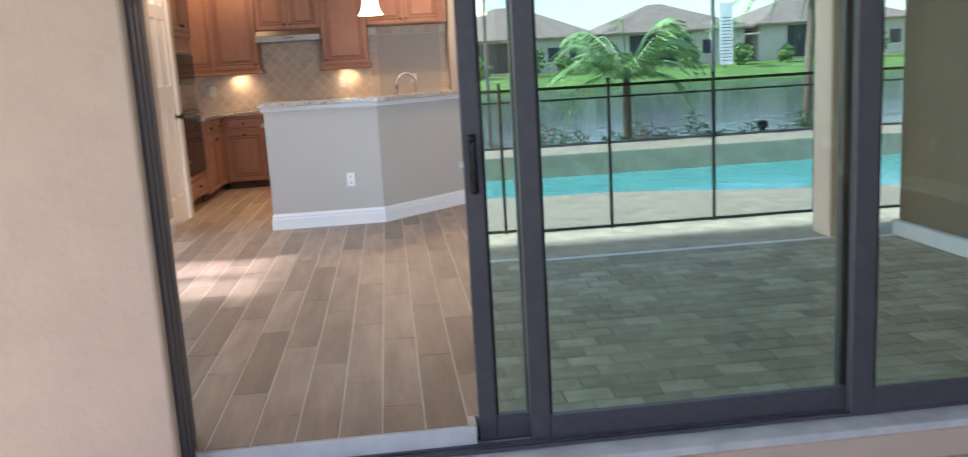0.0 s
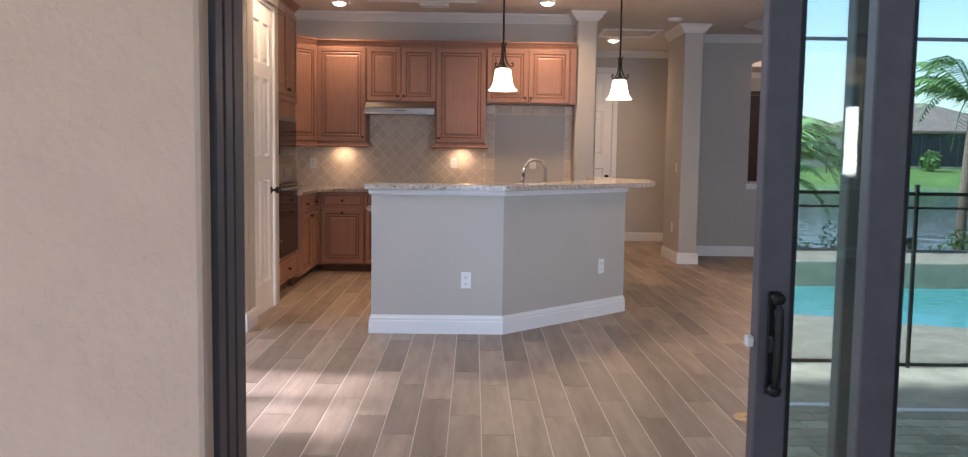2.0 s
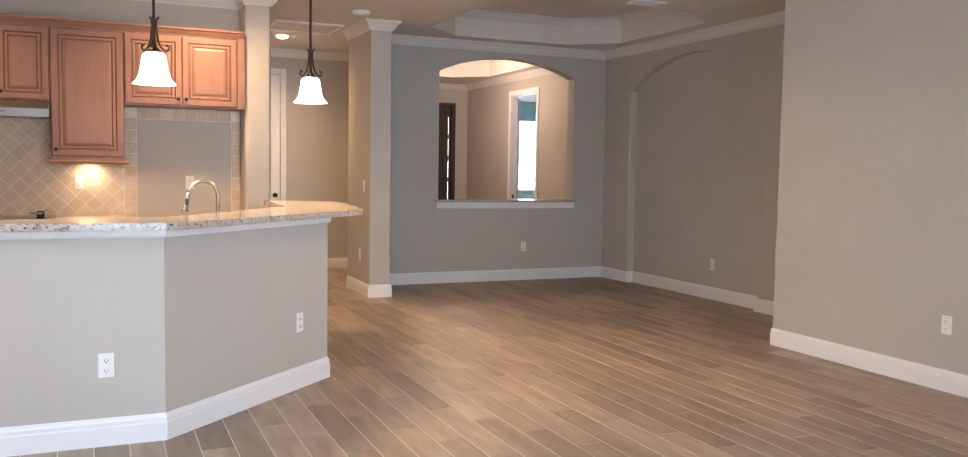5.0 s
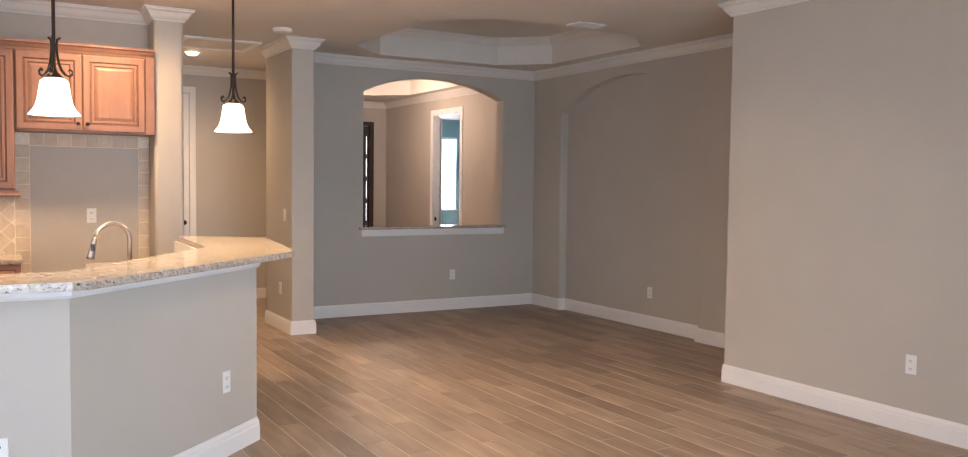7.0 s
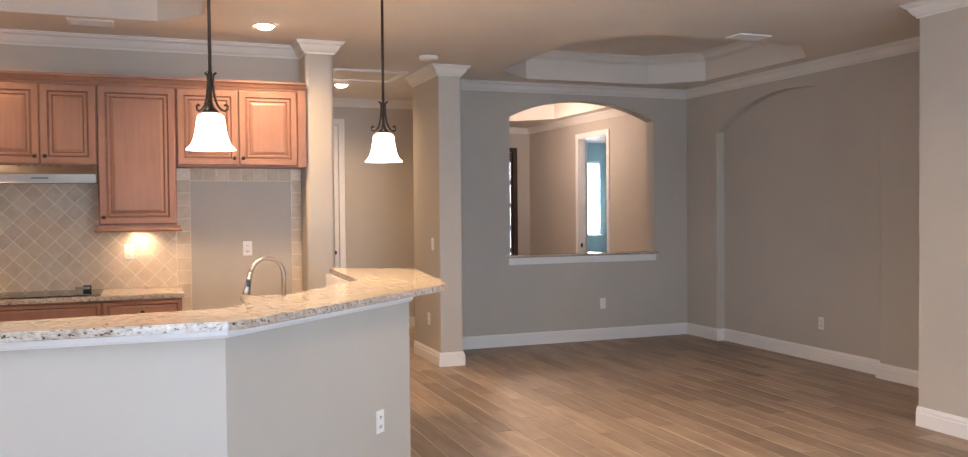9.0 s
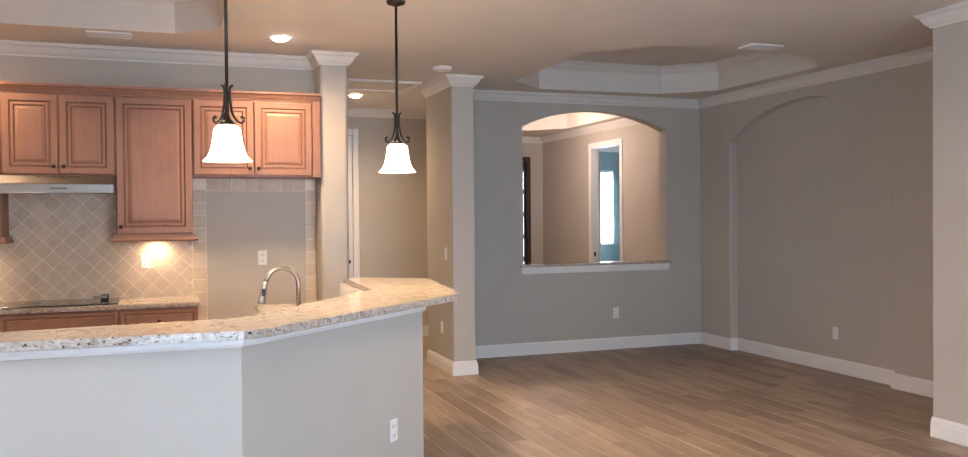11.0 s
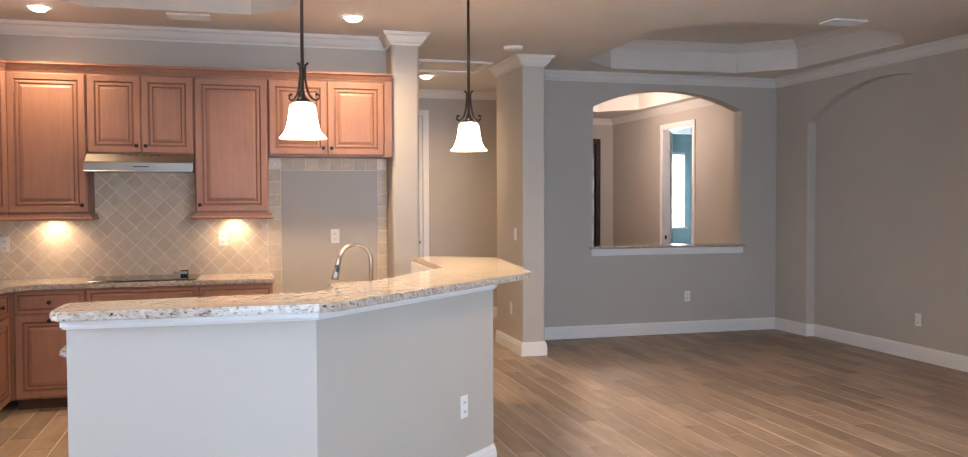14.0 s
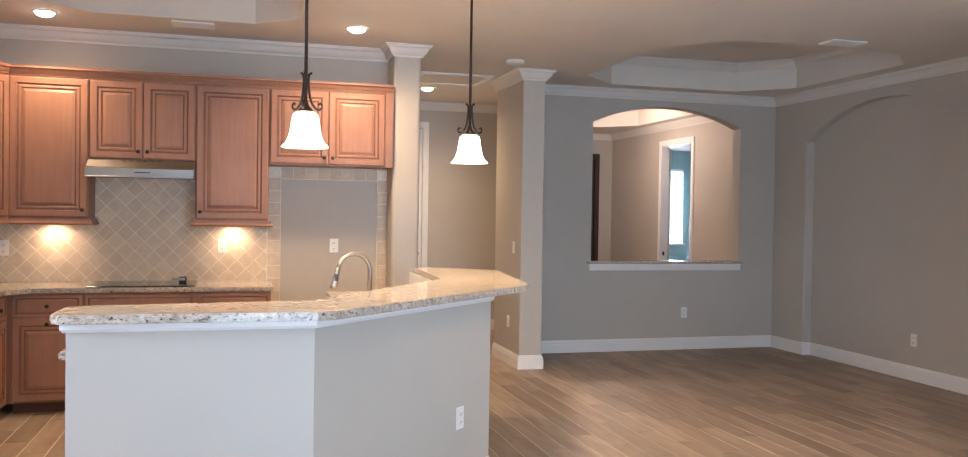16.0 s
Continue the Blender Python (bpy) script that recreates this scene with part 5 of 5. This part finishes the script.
t = thing("notice_sheet", (5.60, -7.76, 1.1), "white printed notice sheet fixed to the pool cage post", "notice")
part("sheet", boxes((5.50, 5.72, -7.762, -7.758, 1.10, 2.08)), M_WHITEPL, t)
for k in range(14):
    part("text_line", boxes((5.53, 5.69, -7.757, -7.755, 1.16 + 0.052 * k, 1.172 + 0.052 * k)), M_BRONZE, t)


# ---- pieces: floor planks, backsplash tiles, pavers ----
PITCH, PLEN, GAP = 0.1557, 0.872, 0.0050


def plank_mesh(w, l):
    bm = bmesh.new()
    box(bm, -w / 2, w / 2, -l / 2, l / 2, -0.006, 0.0)
    bmesh.ops.bevel(bm, geom=[e for e in bm.edges if all(v.co.z > -0.001 for v in e.verts)], offset=0.0012, segments=1, affect='EDGES')
    return finish("plank", bm, M_PLANK)


def joined_boxes(name, items, mat, parent, z0, z1, label):
    vs, fs = [], []
    for x0, x1, y0, y1 in items:
        b = len(vs)
        c = 0.002
        vs += [(x0, y0, z0), (x1, y0, z0), (x1, y1, z0), (x0, y1, z0), (x0, y0, z1 - c), (x1, y0, z1 - c), (x1, y1, z1 - c), (x0, y1, z1 - c),
               (x0 + c, y0 + c, z1), (x1 - c, y0 + c, z1), (x1 - c, y1 - c, z1), (x0 + c, y1 - c, z1)]
        fs += [(b + 8, b + 9, b + 10, b + 11)] + [(b + 4 + k, b + 4 + (k + 1) % 4, b + 8 + (k + 1) % 4, b + 8 + k) for k in range(4)] + [(b + k, b + (k + 1) % 4, b + 4 + (k + 1) % 4, b + 4 + k) for k in range(4)]
    me = bpy.data.meshes.new(name)
    me.from_pydata(vs, [], fs)
    me.materials.append(mat)
    ob = new(name, me)
    ob.parent = parent
    return tagged(ob, label, kind="stuff")


pm = plank_mesh(PITCH - GAP, PLEN - GAP)
near, rest = [], []
for i in range(-22, 62):
    x = 0.061 + PITCH * i
    o = (0.82 - 0.2907 * i) % PLEN
    for k in range(-1, 21):
        yc = 2.18 + o + PLEN * k
        y0, y1 = yc - PLEN / 2 + GAP / 2, yc + PLEN / 2 - GAP / 2
        door = -0.72 < x < 0.25
        if y1 < (3.2 if door else 3.36) or y0 > 17.4 or x > 9.5:
            continue
        whole = y0 > (3.192 if door else 3.275)
        if whole and -1.75 < x < 2.6 and y1 < 9.3 and len(near) < 300:
            near.append((x, yc))
        else:
            rest.append((x - (PITCH - GAP) / 2, x + (PITCH - GAP) / 2, max(y0, 3.192 if door else 3.275), y1))
for x, y in near:
    ob = new("plank", pm)
    ob.location = (x, y, 0)
    ob.parent = floor
joined_boxes("far_planks", rest, M_PLANKJ, floor, -0.011, 0.0, "wood-look porcelain planks")
structure("study_carpet", boxes((FX + 0.13, 9.8, 13.0, 20.6, 0.0, 0.012)), M_CARPET, "beige study floor", "floor")


# diagonal travertine backsplash
def clip(poly, axis, lim, keep_less):
    out = []
    for i, p in enumerate(poly):
        q = poly[(i + 1) % len(poly)]
        ip = (p[axis] <= lim) if keep_less else (p[axis] >= lim)
        iq = (q[axis] <= lim) if keep_less else (q[axis] >= lim)
        if ip:
            out.append(p)
        if ip != iq:
            s = (lim - p[axis]) / (q[axis] - p[axis])
            out.append((p[0] + s * (q[0] - p[0]), p[1] + s * (q[1] - p[1])))
    return out


splash = thing("tile_backsplash", (-1.3, KW - 0.008, CT), "tumbled beige travertine tile backsplash laid diagonally", "backsplash")
part("grout_bed", boxes((LEFTW + 0.001, -0.099, KW - 0.0093, KW - 0.0005, CT, LOWZ), (-1.410, -0.650, KW - 0.0093, KW - 0.0005, LOWZ, 1.842), (-0.099, 0.008, KW - 0.0093, KW - 0.0005, 0.0, MIDZ), (0.805, 0.888, KW - 0.0093, KW - 0.0005, 0.0, MIDZ), (0.008, 0.805, KW - 0.0093, KW - 0.0005, 1.744, MIDZ)), M_TILEGROUT, splash)
TS, TG = 0.100, 0.0058
half = (TS - TG) / 2
fullmesh = {}


def tile_prism(poly, cx, cz):
    bm = bmesh.new()
    prism(bm, [(px - cx, pz - cz) for px, pz in poly], -0.0105, 0.0, "y")
    bm.faces.ensure_lookup_table()
    fr = [e for e in bm.edges if all(abs(v.co.y + 0.0105) < 1e-6 for v in e.verts)]
    bmesh.ops.bevel(bm, geom=fr, offset=0.0028, segments=2, affect='EDGES')
    return finish("tile", bm, M_TRAV)


def put_tile(poly, key=None):
    cx = sum(p[0] for p in poly) / len(poly)
    cz = sum(p[1] for p in poly) / len(poly)
    if key and key in fullmesh:
        me = fullmesh[key]
    else:
        me = tile_prism(poly, cx, cz)
        if key:
            fullmesh[key] = me
    ob = new("tile", me)
    ob.parent = splash
    ob.matrix_parent_inverse = splash.matrix_basis.inverted()
    ob.location = (cx, KW - 0.0035, cz)


D = TS / math.sqrt(2)
Dh = half * math.sqrt(2)
for i in range(-13, 24):
    for k in range(-4, 12):
        cx, cz = -1.681 + D * i, 1.146 + D * k
        if (i + k) % 2 == 0:
            continue
        dia = [(cx - Dh, cz), (cx, cz - Dh), (cx + Dh, cz), (cx, cz + Dh)]
        in_hood = -1.410 < cx < -0.650
        zt = 1.842 if in_hood else LOWZ
        p = clip(clip(clip(clip(dia, 0, LEFTW + 0.003, False), 0, -0.103, True), 1, CT + 0.002, False), 1, zt - 0.001, True)
        if len(p) < 3:
            continue
        area = abs(sum(p[j][0] * p[(j + 1) % len(p)][1] - p[(j + 1) % len(p)][0] * p[j][1] for j in range(len(p)))) / 2
        if area < 0.0004:
            continue
        put_tile(p, "diamond" if abs(area - 2 * Dh * Dh) < 1e-6 else None)
for k in range(18):
    z0 = -0.0045 + 0.1035 * k
    if 0 < z0 < MIDZ - 0.1:
        put_tile([(-0.096, z0 + 0.002), (0.004, z0 + 0.002), (0.004, z0 + 0.1005), (-0.096, z0 + 0.1005)], "left_border")
        put_tile([(0.809, z0 + 0.002), (0.885, z0 + 0.002), (0.885, z0 + 0.1005), (0.809, z0 + 0.1005)], "right_border")
for k in range(8):
    x0 = 0.008 + 0.0996 * k
    put_tile([(x0 + 0.002, 1.748), (x0 + 0.098, 1.748), (x0 + 0.098, MIDZ - 0.003), (x0 + 0.002, MIDZ - 0.003)], "top_border")

# patio pavers
lanai = bpy.data.objects["lanai_slab"]
pv = bmesh.new()
box(pv, -0.108, 0.108, -0.071, 0.071, -0.012, 0.0)
bmesh.ops.bevel(pv, geom=[e for e in pv.edges if all(v.co.z > -0.001 for v in e.verts)], offset=0.006, segments=1, affect='EDGES')
pvm = finish("paver", pv, M_PAVER)
rest, count = [], 0
for j in range(22):
    y = -0.165 + 0.147 * j
    for i in range(-18, 21):
        x = 0.222 * i + (0.111 if j % 2 else 0)
        if y + 0.071 > 2.99 or x > 4.3:
            continue
        if 0.5 < x < 3.9 and count < 300:
            ob = new("paver", pvm)
            ob.location = (x, y, LZ)
            ob.parent = lanai
            count += 1
        else:
            rest.append((x - 0.108, x + 0.108, y - 0.071, y + 0.071))
joined_boxes("outer_pavers", rest, M_PAVERJ, lanai, LZ - 0.012, LZ, "tan concrete pavers")
